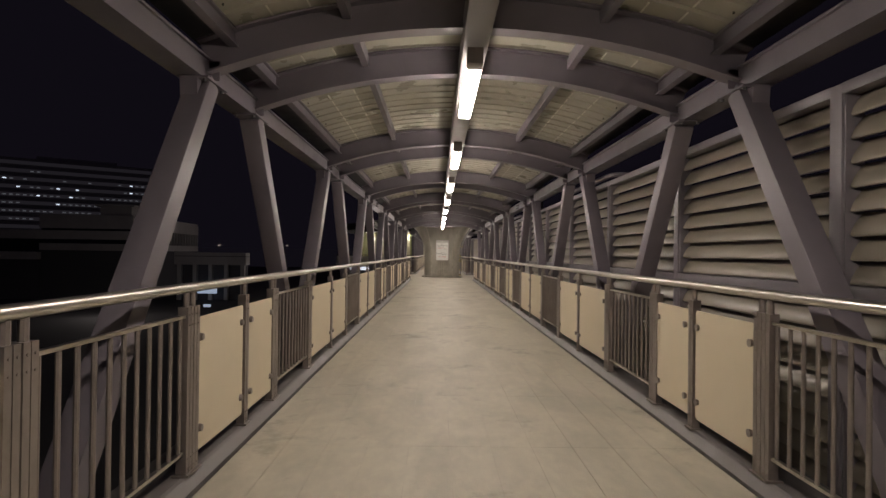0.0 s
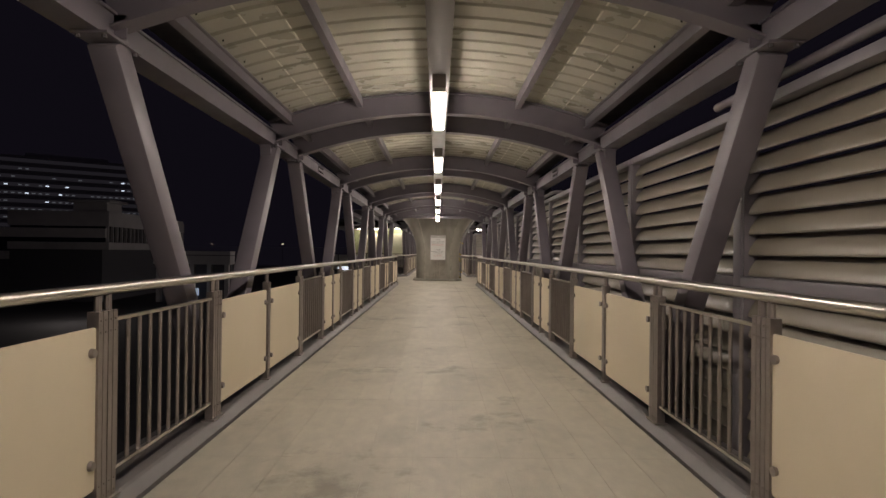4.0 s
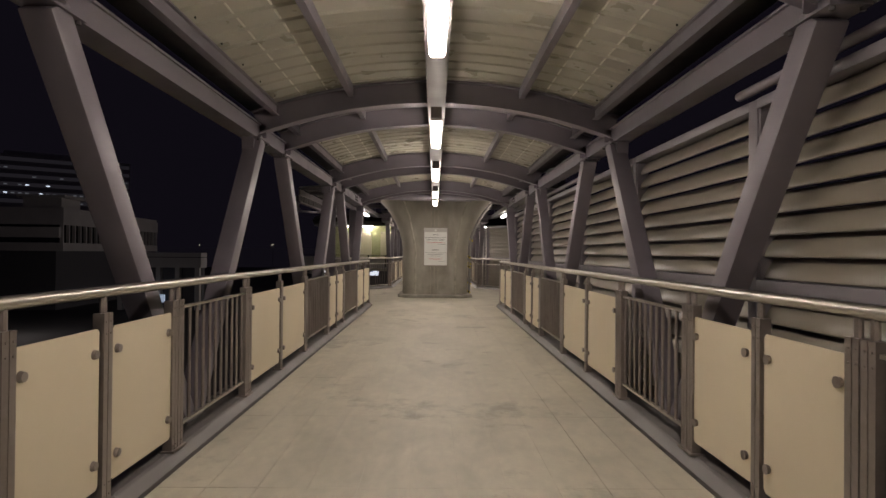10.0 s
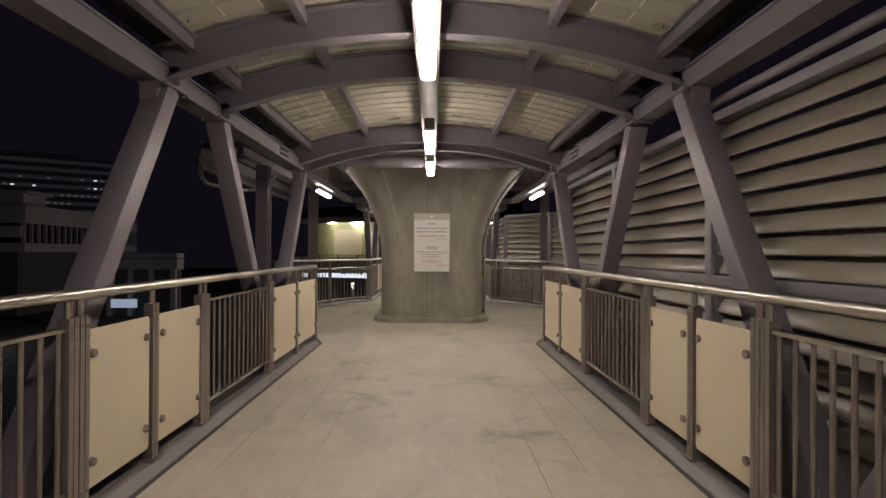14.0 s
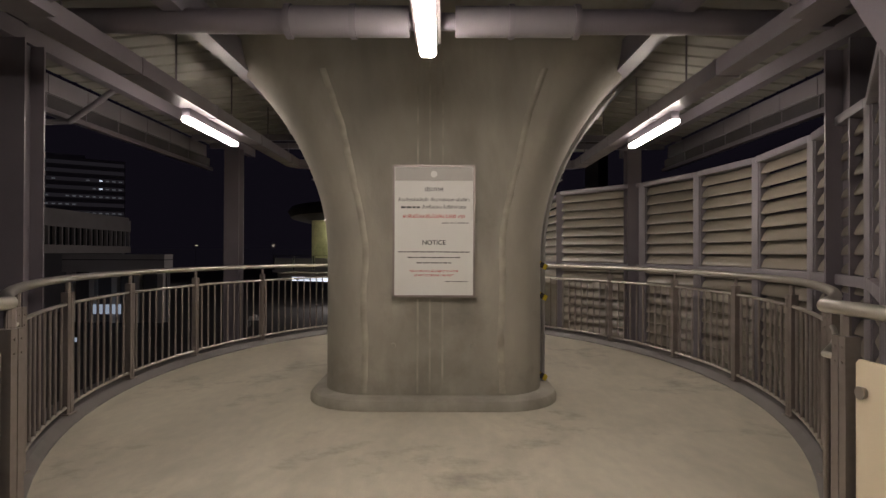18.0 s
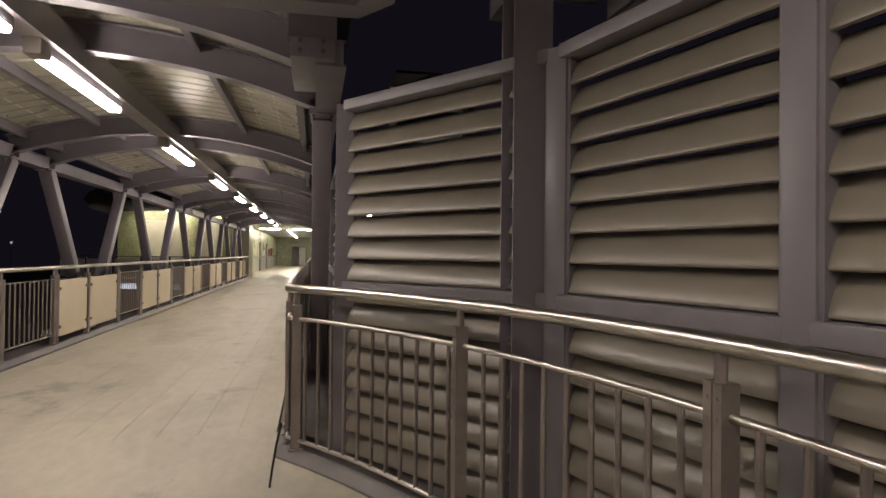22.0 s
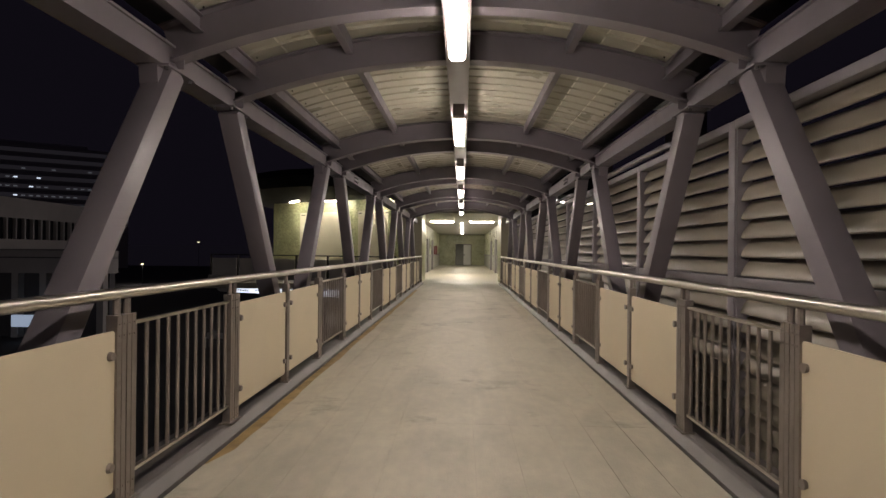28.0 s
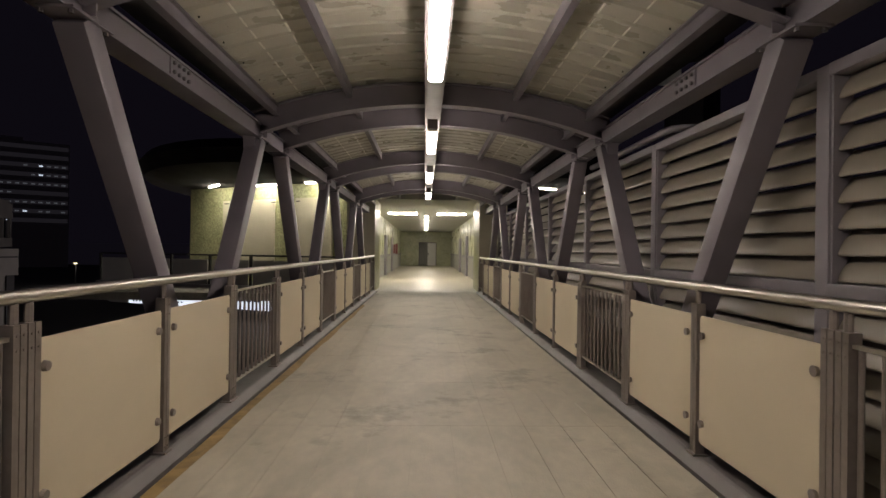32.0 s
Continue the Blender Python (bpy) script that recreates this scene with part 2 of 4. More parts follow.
# railing posts; each bay: start of bar grille, its end, middle post of the two boards
BAYS_1 = [(-7.4, -6.1, -4.7), (-3.3, -1.9, -0.5), (0.85, 2.28, 3.25), (4.03, 5.46, 6.83), (8.12, 9.62, 11.0), (12.40, 13.79, 14.64), (15.42, 16.87, 17.62), (18.45, 19.91, 21.06), (22.3, 23.92, 24.71), (25.51, 27.35, 28.55)]
BAYS_2 = [(37.43, 39.38, 40.28), (41.04, 42.55, 43.77), (45.25, 46.70, 48.07), (49.4, 50.87, 52.17), (53.46, 54.98, 56.32), (57.7, 59.1, 60.45), (61.85, 63.25, 64.55), (65.95, 67.25, None)]
BAYS_2_EAST = [(37.96, 39.32, 40.11), (40.94, 42.28, 43.62)] + BAYS_2[2:]
NODES_1 = [2.99 + 4.47 * k for k in range(-3, 7)]
NODES_2 = [41.72 + 4.40 * k for k in range(-1, 6)]
PAIR = 1.06
SPLICES = (0.6, 14.5, 28.6, 39.9, 52.8)   # bolted joints of the top chords
Z_CHORD = 2.60
RIB_SPRING, RIB_CROWN = 2.66, 3.005


def rib_z(x, extra=0.0):
    """Height of the underside of the curved ribs."""
    half, rise = 1.90, RIB_CROWN - RIB_SPRING
    r = (half * half + rise * rise) / (2 * rise)
    return RIB_CROWN - r + math.sqrt((r + extra) ** 2 - min(abs(x - XC), r) ** 2)


# ---------- floors and kerbs ----------
def slab(name, x0, x1, y0, y1, z0, z1, material, label, category):
    bm = bmesh.new()
    box(bm, x0, y0, z0, x1, y1, z1)
    return tagged(part(name, bm, material), label, category, kind="structure")


FLOOR_1 = slab("floor_bridge_1", XC - 1.625, XC + 1.625, Y_BACK, 29.9, -0.25, -0.004, M_JOINT, "pale worn concrete deck of the footbridge", "floor")
FLOOR_2 = slab("floor_bridge_2", XC - 1.625, XC + 1.625, 38.0, Y_PORTAL + 0.3, -0.25, -0.004, M_JOINT, "pale worn concrete deck of the footbridge", "floor")


def kerb(name, side, y0, y1):
    bm = bmesh.new()
    x0, x1 = XC + side * 1.645, XC + side * 2.02
    pr = [(0, -0.25), (0, 0.014), (0.012, 0.026), (0.055, 0.066), (0.075, 0.075), (0.37, 0.075), (0.37, -0.25)]
    path = [((x0, y, 0), (side, 0, 0), (0, 0, 1)) for y in (y0, y1)]
    sweep(bm, pr, path)
    box(bm, min(x0, XC + side * 1.60), y0, -0.27, max(x0, XC + side * 1.60), y1, -0.12)
    return tagged(part(name, bm, M_KERB), "low grey kerb along the edge of the footbridge deck", "kerb", kind="structure")


for s, nm in ((-1, "west"), (1, "east")):
    kerb("kerb_1_" + nm, s, Y_BACK, END_1 + 0.1)
    kerb("kerb_2_" + nm, s, START_2, Y_PORTAL)


# ---------- railings ----------
def post_mesh():
    """Two flat bars back to back with a dark groove between them, on a foot plate."""
    bm = bmesh.new()
    box(bm, -0.030, -0.040, 0.0, 0.030, -0.003, 0.985)
    box(bm, -0.030, 0.003, 0.0, 0.030, 0.040, 0.985)
    box(bm, -0.022, -0.003, 0.0, 0.022, 0.003, 0.97)
    box(bm, -0.050, -0.055, 0.0, 0.050, 0.055, 0.012)
    for z in (0.04, 0.10, 0.88, 0.94):
        for sx in (-1, 1):
            for yy in (-0.021, 0.021):
                tube(bm, [(sx * 0.029, yy, z), (sx * 0.0345, yy, z)], 0.006, 6, up=(0, 1, 0))
    tube(bm, [(0, 0, 0.98), (0, 0, 1.075)], 0.019, 8, up=(0, 1, 0))
    return mesh_of(bm, "post", M_POST)


def bar_mesh(height):
    bm = bmesh.new()
    tube(bm, [(0, 0, 0), (0, 0, height)], 0.0125, 8, up=(0, 1, 0))
    return mesh_of(bm, "bar", M_POST, soft=True)


def clip_mesh():
    bm = bmesh.new()
    bmesh.ops.create_cone(bm, cap_ends=True, segments=14, radius1=0.026, radius2=0.021, depth=0.022, matrix=Matrix.Rotation(math.pi / 2, 4, "Y"))
    return mesh_of(bm, "clip", M_POST, soft=True)


ME_POST, ME_BAR, ME_ARC_BAR, ME_CLIP = post_mesh(), bar_mesh(0.79), bar_mesh(0.826), clip_mesh()


def grille(t, o, y0, y1):
    g = new("grille")
    g.parent, g.empty_display_size = t, 0.1
    g.location = (0, y0 - o, 0)
    n = max(2, round((y1 - y0) / 0.135))
    for z, nm in ((0.135, "bottom_bar"), (0.93, "top_bar")):
        bm = bmesh.new()
        bar(bm, (0, 0.05, z), (0, y1 - y0 - 0.05, z), 0.03, 0.018)
        part(nm, bm, M_INOX, g)
    for i in range(n):
        share("bar", ME_BAR, g, pose(0, (i + 0.5) * (y1 - y0 - 0.12) / n + 0.06, 0.137))


def board(t, o, side, y0, y1):
    bm = bmesh.new()
    h0, w1, c = 0.09, y1 - y0 - 0.06, 0.018
    pr = [(0.06 + c, h0), (w1 - c, h0), (w1, h0 + c), (w1, 0.91 - c), (w1 - c, 0.91), (0.06 + c, 0.91), (0.06, 0.91 - c), (0.06, h0 + c)]
    sweep(bm, pr, [((-0.005, 0, 0), (0, 1, 0), (0, 0, 1)), ((0.005, 0, 0), (0, 1, 0), (0, 0, 1))])
    ob = part("board", bm, M_PANEL, t, "smooth cream board")
    ob.location = (-side * 0.012, y0 - o, 0)
    for yy in (0.105, y1 - y0 - 0.105):
        for z in (0.225, 0.785):
            share("clip", ME_CLIP, ob, pose(-side * 0.014, yy, z))


def railing(side, y0, y1, bays, end):
    x = XC + side * HW
    t = thing("railing", "stainless steel railing with cream boards and bar grilles", "railing", (x, y0, 0.075), "footbridge railings")
    bm = bmesh.new()
    tube(bm, [(0, 0, RAIL_Z - 0.075), (0, (y1 - y0) * 0.5, RAIL_Z - 0.075), (0, y1 - y0, RAIL_Z - 0.075)], 0.03, 16)
    part("handrail", bm, M_INOX, t, "brushed tubular steel handrail", soft=True)
    posts = []
    for i, (fs, fe, mid) in enumerate(bays):
        last = bays[i + 1][0] if i + 1 < len(bays) else end
        grille(t, y0, fs, fe)
        posts += [fs - 0.045, fs + 0.045, fe - 0.045, fe + 0.045]
        if mid:
            board(t, y0, side, fe + 0.02, mid)
            board(t, y0, side, mid, last - 0.02)
            posts.append(mid)
    posts.append(end)
    for y in posts:
        if y0 - 0.01 <= y <= y1 + 0.01:
            share("post", ME_POST, t, pose(0, y - y0, 0))
    return t


for s, end in ((-1, END_1), (1, END_1 - 0.14)):
    railing(s, Y_BACK, end, BAYS_1, end)
for s, start, bays in ((-1, START_2, BAYS_2), (1, 37.71, BAYS_2_EAST)):
    railing(s, start, Y_PORTAL - 0.2, bays, Y_PORTAL - 0.2)


# ---------- trusses and roof frame ----------
bm = bmesh.new()
bmesh.ops.create_cone(bm, cap_ends=True, segments=6, radius1=0.016, radius2=0.015, depth=0.02, matrix=Matrix.Rotation(math.pi / 2, 4, "Y"))
ME_BOLT = mesh_of(bm, "bolt", M_BOLT)
bm = bmesh.new()
bmesh.ops.create_cone(bm, cap_ends=True, segments=6, radius1=0.014, radius2=0.014, depth=0.02)
ME_NUT = mesh_of(bm, "bolt", M_BOLT)


def truss(side, y0, y1, nodes):
    x = XC + side * 1.99
    t = thing("truss", "grey painted steel truss with inclined box members", "truss", (x, y0, -0.1), "footbridge trusses")
    zb = 0.1
    bm = bmesh.new()
    sweep(bm, i_profile(0.19, 0.17, 0.016, 0.15), [((0, y, Z_CHORD + zb + 0.085), (1, 0, 0), (0, 0, 1)) for y in (0, y1 - y0)])
    part("top_chord", bm, M_STEEL, t)
    bm = bmesh.new()
    box(bm, 0.03 * side - 0.1, 0, -0.3, 0.03 * side + 0.1, y1 - y0, 0.02)
    part("bottom_chord", bm, M_STEEL, t)
    for n in nodes:
        for top, way in ((n, -1), (n + PAIR, 1)):
            foot = top + way * 1.76
            if foot < y0 - 0.3 or foot > y1 + 0.6:
                continue
            bm = bmesh.new()
            a, b = Vector((-side * 0.035, top - y0, Z_CHORD + zb)), Vector((-side * 0.035, foot - y0, 0.0))
            d = (b - a).normalized()
            u = Vector((1, 0, 0)).cross(d)
            w, h = 0.172, 0.16
            pr = [(-w / 2, -h / 2), (w / 2, -h / 2), (w / 2, h / 2), (-w / 2, h / 2)]
            sweep(bm, pr, [(a, Vector((1, 0, 0)), u), (b, Vector((1, 0, 0)), u)])
            part("diagonal", bm, M_STEEL, t, bevel=0.016)
            # end plate bolted under the chord, and a tapered fin on the outer side of the joint
            bm = bmesh.new()
            box(bm, -side * 0.035 - 0.105, top - y0 - 0.19, Z_CHORD + zb - 0.016, -side * 0.035 + 0.105, top - y0 + 0.19, Z_CHORD + zb - 0.001)
            plate = part("end_plate", bm, M_STEEL, t)
            for yy in (-0.16, 0.16):
                for xx in (-0.075, 0.075):
                    share("bolt", ME_NUT, plate, pose(-side * 0.035 + xx, top - y0 + yy, Z_CHORD + zb - 0.026))
            bm = bmesh.new()
            xo = side * 0.055
            v = [bm.verts.new((xo, top - y0 + way * b, Z_CHORD + zb - c)) for b, c in ((0.19, 0.016), (0.11, 0.016), (0.17, 0.21))]
            f = bm.faces.new(v)
            q = bmesh.ops.extrude_face_region(bm, geom=[f])
            bmesh.ops.translate(bm, verts=[e for e in q["geom"] if isinstance(e, bmesh.types.BMVert)], vec=(-side * 0.12, 0, 0))
            part("fin", bm, M_STEEL, t)
            # stiffener on the inner face of the chord under the rib's seat
            bm = bmesh.new()
            a2, b2 = sorted((-side * 0.076, -side * 0.150))
            box(bm, a2, top - y0 - 0.006, Z_CHORD + zb + 0.016, b2, top - y0 + 0.006, Z_CHORD + zb + 0.156)
            part("stiffener", bm, M_STEEL, t)
    for mid in SPLICES:
        if y0 < mid - 0.3 and mid + 0.3 < y1:
            bm = bmesh.new()
            xi = -side * 0.075
            a, b = sorted((xi, xi - side * 0.010))
            box(bm, a, mid - y0 - 0.17, Z_CHORD + zb + 0.020, b, mid - y0 + 0.17, Z_CHORD + zb + 0.150)
            plate = part("splice_plate", bm, M_STEEL, t)
            for i in range(4):
                for z in (0.052, 0.118):
                    share("bolt", ME_BOLT, plate, pose(xi - side * 0.018, mid - y0 - 0.125 + i * 0.083, Z_CHORD + zb + z))
    return t


for s in (-1, 1):
    truss(s, Y_BACK, 30.3, NODES_1[:-1] + [29.81])
    truss(s, 36.95, Y_PORTAL, NODES_2)


def truss_end(side):
    t = thing("chord_end_box", "grey painted steel end box of the truss under the roof", "truss end", (XC + side * 1.86, 37.62, 2.62), "truss end boxes")
    bm = bmesh.new()
    box(bm, -0.12, -0.75, 0.0, 0.15, 0.05, 0.25)
    body = part("box", bm, M_STEEL, t, bevel=0.006)
    bm = bmesh.new()
    box(bm, -0.13, -0.766, 0.12, 0.16, -0.751, 0.28)
    part("end_plate", bm, M_STEEL, t)
    for z in (0.04, 0.10):
        for x in (-0.06, 0.08):
            bm = bmesh.new()
            tube(bm, [(x, -0.745, z), (x, -0.764, z)], 0.014, 6)
            part("bolt", bm, M_BOLT, body)


for s in (-1, 1):
    truss_end(s)


def rib(t, y, y0):
    bm = bmesh.new()
    rows = []
    for i in range(25):
        x = XC - 1.9 + 3.8 * i / 24
        z = rib_z(x)
        dx = 0.01
        slope = (rib_z(x + dx) - rib_z(x - dx)) / (2 * dx) if 0 < i < 24 else (0.38 if i == 0 else -0.38)
        u = Vector((-slope, 0, 1)).normalized()
        rows.append((Vector((x, y - y0, z)) + u * 0.125, Vector((0, 1, 0)), u))
    sweep(bm, i_profile(0.14, 0.25, 0.014, 0.012), rows)
    part("rib", bm, M_STEEL, t)


def canopy(y0, y1, ribs, beam):
    t = thing("roof_frame", "grey painted curved steel ribs and purlins under the roof", "roof frame", (0, y0, 0), "footbridge roof frames")
    for y in ribs:
        rib(t, y, y0)
    for off in (-0.93, 0.93):
        bm = bmesh.new()
        z = rib_z(XC + off, 0.25)
        box(bm, XC + off - 0.03, 0, z - 0.10, XC + off + 0.03, y1 - y0, z + 0.012)
        part("purlin", bm, M_STEEL, t)
    for s in (-1, 1):
        bm = bmesh.new()
        z = rib_z(XC + s * 1.74, 0.25)
        sweep(bm, i_profile(0.07, 0.12, 0.012, 0.014), [((XC + s * 1.74, y, z - 0.06), (1, 0, 0), (0, 0, 1)) for y in (0, y1 - y0)])
        part("eaves_purlin", bm, M_STEEL, t)
        # dark sheet added where the gap behind the eaves is dark
        bm = bmesh.new()
        a, b = sorted((XC + s * 1.79, XC + s * 2.12))
        box(bm, a, 0, z + 0.0, b, y1 - y0, z + 0.05)
        part("eaves_gap_sheet", bm, M_GAP_SHEET, t, "dark sheet that fills the gap behind the eaves")
        bm = bmesh.new()
        for off in (1.18, 1.45):
            y = 0.02
            while y < y1 - y0 - 0.2:
                zz = rib_z(XC + s * off, 0.262)
                box(bm, XC + s * off - 0.007, y, zz - 0.006, XC + s * off + 0.007, y + 0.165, zz)
                y += 0.25
        part("lap_seam", bm, M_FASTENER, t, "pale dashed lap seams of the roof sheet")
        bm = bmesh.new()
        y = 0.1
        while y < y1 - y0 - 0.2:
            zz = rib_z(XC + s * 1.68, 0.262)
            box(bm, XC + s * 1.68 - 0.005, y - 0.005, zz - 0.014, XC + s * 1.68 + 0.005, y + 0.005, zz)
            y += 0.5
        part("screws", bm, M_DARK, t)
    bm = bmesh.new()
    zc = RIB_CROWN
    box(bm, XC - 0.09, beam[0] - y0, 2.876, XC + 0.09, beam[1] - y0, zc + 0.10)
    part("lighting_beam", bm, M_BEAM, t, bevel=0.006)
    # roof sheet with standing ribs across the span
    bm = bmesh.new()
    rows = []
    n = int((y1 - y0) / 0.25)
    ys = []
    for i in range(n + 1):
        y = i * 0.25
        ys += [(y, 0.0), (y + 0.19, 0.0), (y + 0.205, 0.022), (y + 0.235, 0.022)]
    xs = [XC - 1.79 + 3.58 * i / 24 for i in range(25)]
    grid = []
    for y, lift in ys:
        grid.append([bm.verts.new((x, y, rib_z(x, 0.262 + lift) if abs(x - XC) < 2.2 else 2.7)) for x in xs])
    for a, b in zip(grid, grid[1:]):
        for i in range(len(xs) - 1):
            bm.faces.new((a[i], a[i + 1], b[i + 1], b[i]))
    roof = part("ceiling", bm, M_ROOF)
    roof.location = (0, y0, 0)
    m = roof.modifiers.new("thickness", "SOLIDIFY")
    m.thickness, m.offset = 0.006, 1
    tagged(roof, "cream profiled metal roof sheet of the footbridge", "ceiling", kind="structure")
    return t


RIBS_1 = [y for n in NODES_1[:-1] for y in (n, n + PAIR)] + [29.5, 30.2]
RIBS_2 = [y for n in NODES_2 for y in (n, n + PAIR)]
canopy(Y_BACK, 30.35, RIBS_1, (Y_BACK, 31.45))
canopy(36.95, Y_PORTAL + 0.1, RIBS_2, (35.6, Y_PORTAL + 0.1))


# ---------- strip lamps ----------
def strip_lamp(length, half, gear, material, stem=0.064):
    """A batten lamp hung by its top at z = 0; gear: length of the blind gear tray before the diffuser; stem: height of the housing."""
    t = thing("strip_lamp", "lit white fluorescent batten lamp with a dark gear tray", "lamp", (0, 0, 0), "strip lamps")
    bm = bmesh.new()
    box(bm, -half * 0.84, -length / 2 + 0.02, 0.0, half * 0.84, length / 2 + 0.02, stem)
    part("housing", bm, M_STEEL, t, bevel=0.006)
    if gear:
        bm = bmesh.new()
        box(bm, -half, -length / 2 - gear, -0.034, half, -length / 2 - 0.002, stem)
        part("gear_tray", bm, M_TRAY, t, "dark brown end tray", bevel=0.008)
    # the diffuser narrows towards its rounded ends
    bm = bmesh.new()
    pr = [(-half, 0.0), (-half, -0.020), (-half * 0.76, -0.036), (half * 0.76, -0.036), (half, -0.020), (half, 0.0)]
    rows = [(length / 2 - d, f) for d, f in ((0.05, 1.0), (0.026, 0.93), (0.010, 0.80), (0.0, 0.62))]
    rows = ([(-length / 2, 0.97), (-length / 2 + 0.02, 1.0)] if gear else [(-y, f) for y, f in rows[::-1]]) + rows
    sweep(bm, pr, [((0, y, 0), (f, 0, 0), (0, 0, 0.55 + 0.45 * f)) for y, f in rows])
    part("diffuser", bm, material, t, "glowing milky diffuser")
    return t


LAMP_Z = 2.795
M_TRAY = mat_base("lamp_tray_brown", (0.17, 0.145, 0.128), 0.4, grain=0.05)
lamp = strip_lamp(1.55, 0.058, 0.17, M_LAMP, 0.081)
LAMPS_Y = [-6.67, -3.17, 0.35, 3.89, 7.39, 10.89, 14.36, 17.86, 21.38, 24.86, 28.35, 30.62, 36.55, 38.63, 42.13, 45.63, 48.98, 52.4, 55.93, 59.53, 63.13]
lamp.location = (XC, LAMPS_Y[0], LAMP_Z)
for y in LAMPS_Y[1:]:
    copy_thing(lamp, pose(XC, y, LAMP_Z))


# ---------- louvre screens ----------
PITCH, Z_LOUVRE = 0.1425, 2.40


def slat_mesh(length):
    bm = bmesh.new()
    # steep at the lower lip, leaning back towards the top
    outer = [(-0.026, 0.0), (-0.0305, 0.002), (-0.032, 0.008)]
    for k in range(1, 14):
        outer.append((outer[-1][0] + 0.009 * (0.20 + 0.055 * k), 0.008 + 0.009 * k))
    outer.append((outer[-1][0] + 0.014, 0.143))
    inner = [(a + 0.008, b - 0.003) for a, b in outer]
    sweep(bm, outer + inner[::-1], [((0, 0.0, 0), (1, 0, 0), (0, 0, 1)), ((0, length, 0), (1, 0, 0), (0, 0, 1))])
    return mesh_of(bm, "slat", M_SLAT, soft=True)


def screen(a, b, z0=-0.75, both=False, mid=0.045):
    """A louvre screen from a to b in the plan, its slats bulging to the left of the way from a to b."""
    a, b = Vector((*a, 0)), Vector((*b, 0))
    length = (b - a).length
    t = thing("louvre_screen", "cream metal louvre screen in a grey steel frame", "louvre screen", a, "louvre screens")
    t.rotation_euler = (0, 0, math.atan2(b.y - a.y, b.x - a.x) - math.pi / 2)
    for y, nm in ((mid, "frame_post"), (length - 0.045, "frame_post")) if both else ((mid, "frame_post"),):
        bm = bmesh.new()
        box(bm, -0.076, y - 0.052, z0, 0.06, y + 0.052, Z_LOUVRE + 0.03)
        post = part(nm, bm, M_FRAME, t, bevel=0.004)
        for sy in (-1, 1):
            bm = bmesh.new()
            ya, yb = sorted((y + sy * 0.0525, y + sy * 0.069))
            box(bm, -0.062, ya, z0, 0.05, yb, Z_LOUVRE - 0.02)
            part("bead", bm, M_FRAME, post)
    for z, h, nm in ((Z_LOUVRE - 0.035, 0.07, "top_rail"), (1.155, 0.078, "middle_rail")):
        bm = bmesh.new()
        box(bm, -0.078, mid + 0.045, z, 0.055, length - 0.045 + mid, z + h)
        part(nm, bm, M_FRAME, t, bevel=0.012)
    me = slat_mesh(length - 0.10)
    z = Z_LOUVRE - 0.163
    while z > z0:
        share("slat", me, t, pose(0, mid + 0.05, z))
        z -= PITCH
    return t


LX = XC + 2.20
for k in range(-4, 12):
    y = 2.21 + 2.31 * k
    screen((LX, y), (LX, min(y + 2.31, 30.2)), both=(k == 11))
for k in range(0, 13):
    y = 37.3 + 2.37 * k
    screen((LX, y), (LX, min(y + 2.37, Y_PORTAL)), both=(k == 12))


# ---------- pier platform ----------
YP = 33.6                       # middle of the pier
ARC_C, ARC_R = -2.7, 5.85       # the curved edge on each side


def arc_x(y, side, grow=0.0):
    y = min(max(y, 29.78), 37.42)    # straight before and after the curve
    return XC + side * (ARC_C + math.sqrt((ARC_R + grow) ** 2 - (y - YP) ** 2))


PLAT_Y = [29.78 + (37.42 - 29.78) * i / 28 for i in range(29)]
RAIL_ENDS = {-1: (29.79, 37.41), 1: (29.65, 37.71)}   # the curved railings run on a little beside the deck


def platform():
    bm = bmesh.new()
    y0, y1 = 29.9, 38.0
    outline = [(arc_x(y, 1, -0.05), y) for y in PLAT_Y] + [(arc_x(y, -1, -0.05), y) for y in PLAT_Y[::-1]]
    outline = [(XC + 1.63, 29.9)] + [(x, min(max(y, 29.9), 38.0)) for x, y in outline[1:28]] + [(XC + 1.63, 38.0), (XC - 1.63, 38.0)] + [(x, min(max(y, 29.9), 38.0)) for x, y in outline[30:57]] + [(XC - 1.63, 29.9)]
    top = [bm.verts.new((x, y, 0)) for x, y in outline]
    low = [bm.verts.new((x, y, -0.25)) for x, y in outline]
    bm.faces.new(top)
    bm.faces.new(low[::-1])
    for i in range(len(top)):
        j = (i + 1) % len(top)
        bm.faces.new((top[j], top[i], low[i], low[j]))
    tagged(part("floor_platform", bm, M_FLOOR), "pale worn concrete floor of the round pier platform", "floor", kind="structure")


platform()


def arc_kerb(name, side):
    bm = bmesh.new()
    pr = [(0, -0.25), (0, 0.014), (0.012, 0.026), (0.055, 0.066), (0.075, 0.075), (0.30, 0.075), (0.30, -0.25)]
    rows = []
    for y in PLAT_Y:
        x = arc_x(y, side, -0.07)
        nrm = Vector((x - (XC + side * ARC_C), y - YP, 0)).normalized()
        rows.append((Vector((x, y, 0)), nrm, (0, 0, 1)))
    sweep(bm, pr, rows)
    tagged(part(name, bm, M_KERB), "low grey kerb round the pier platform", "kerb", kind="structure")


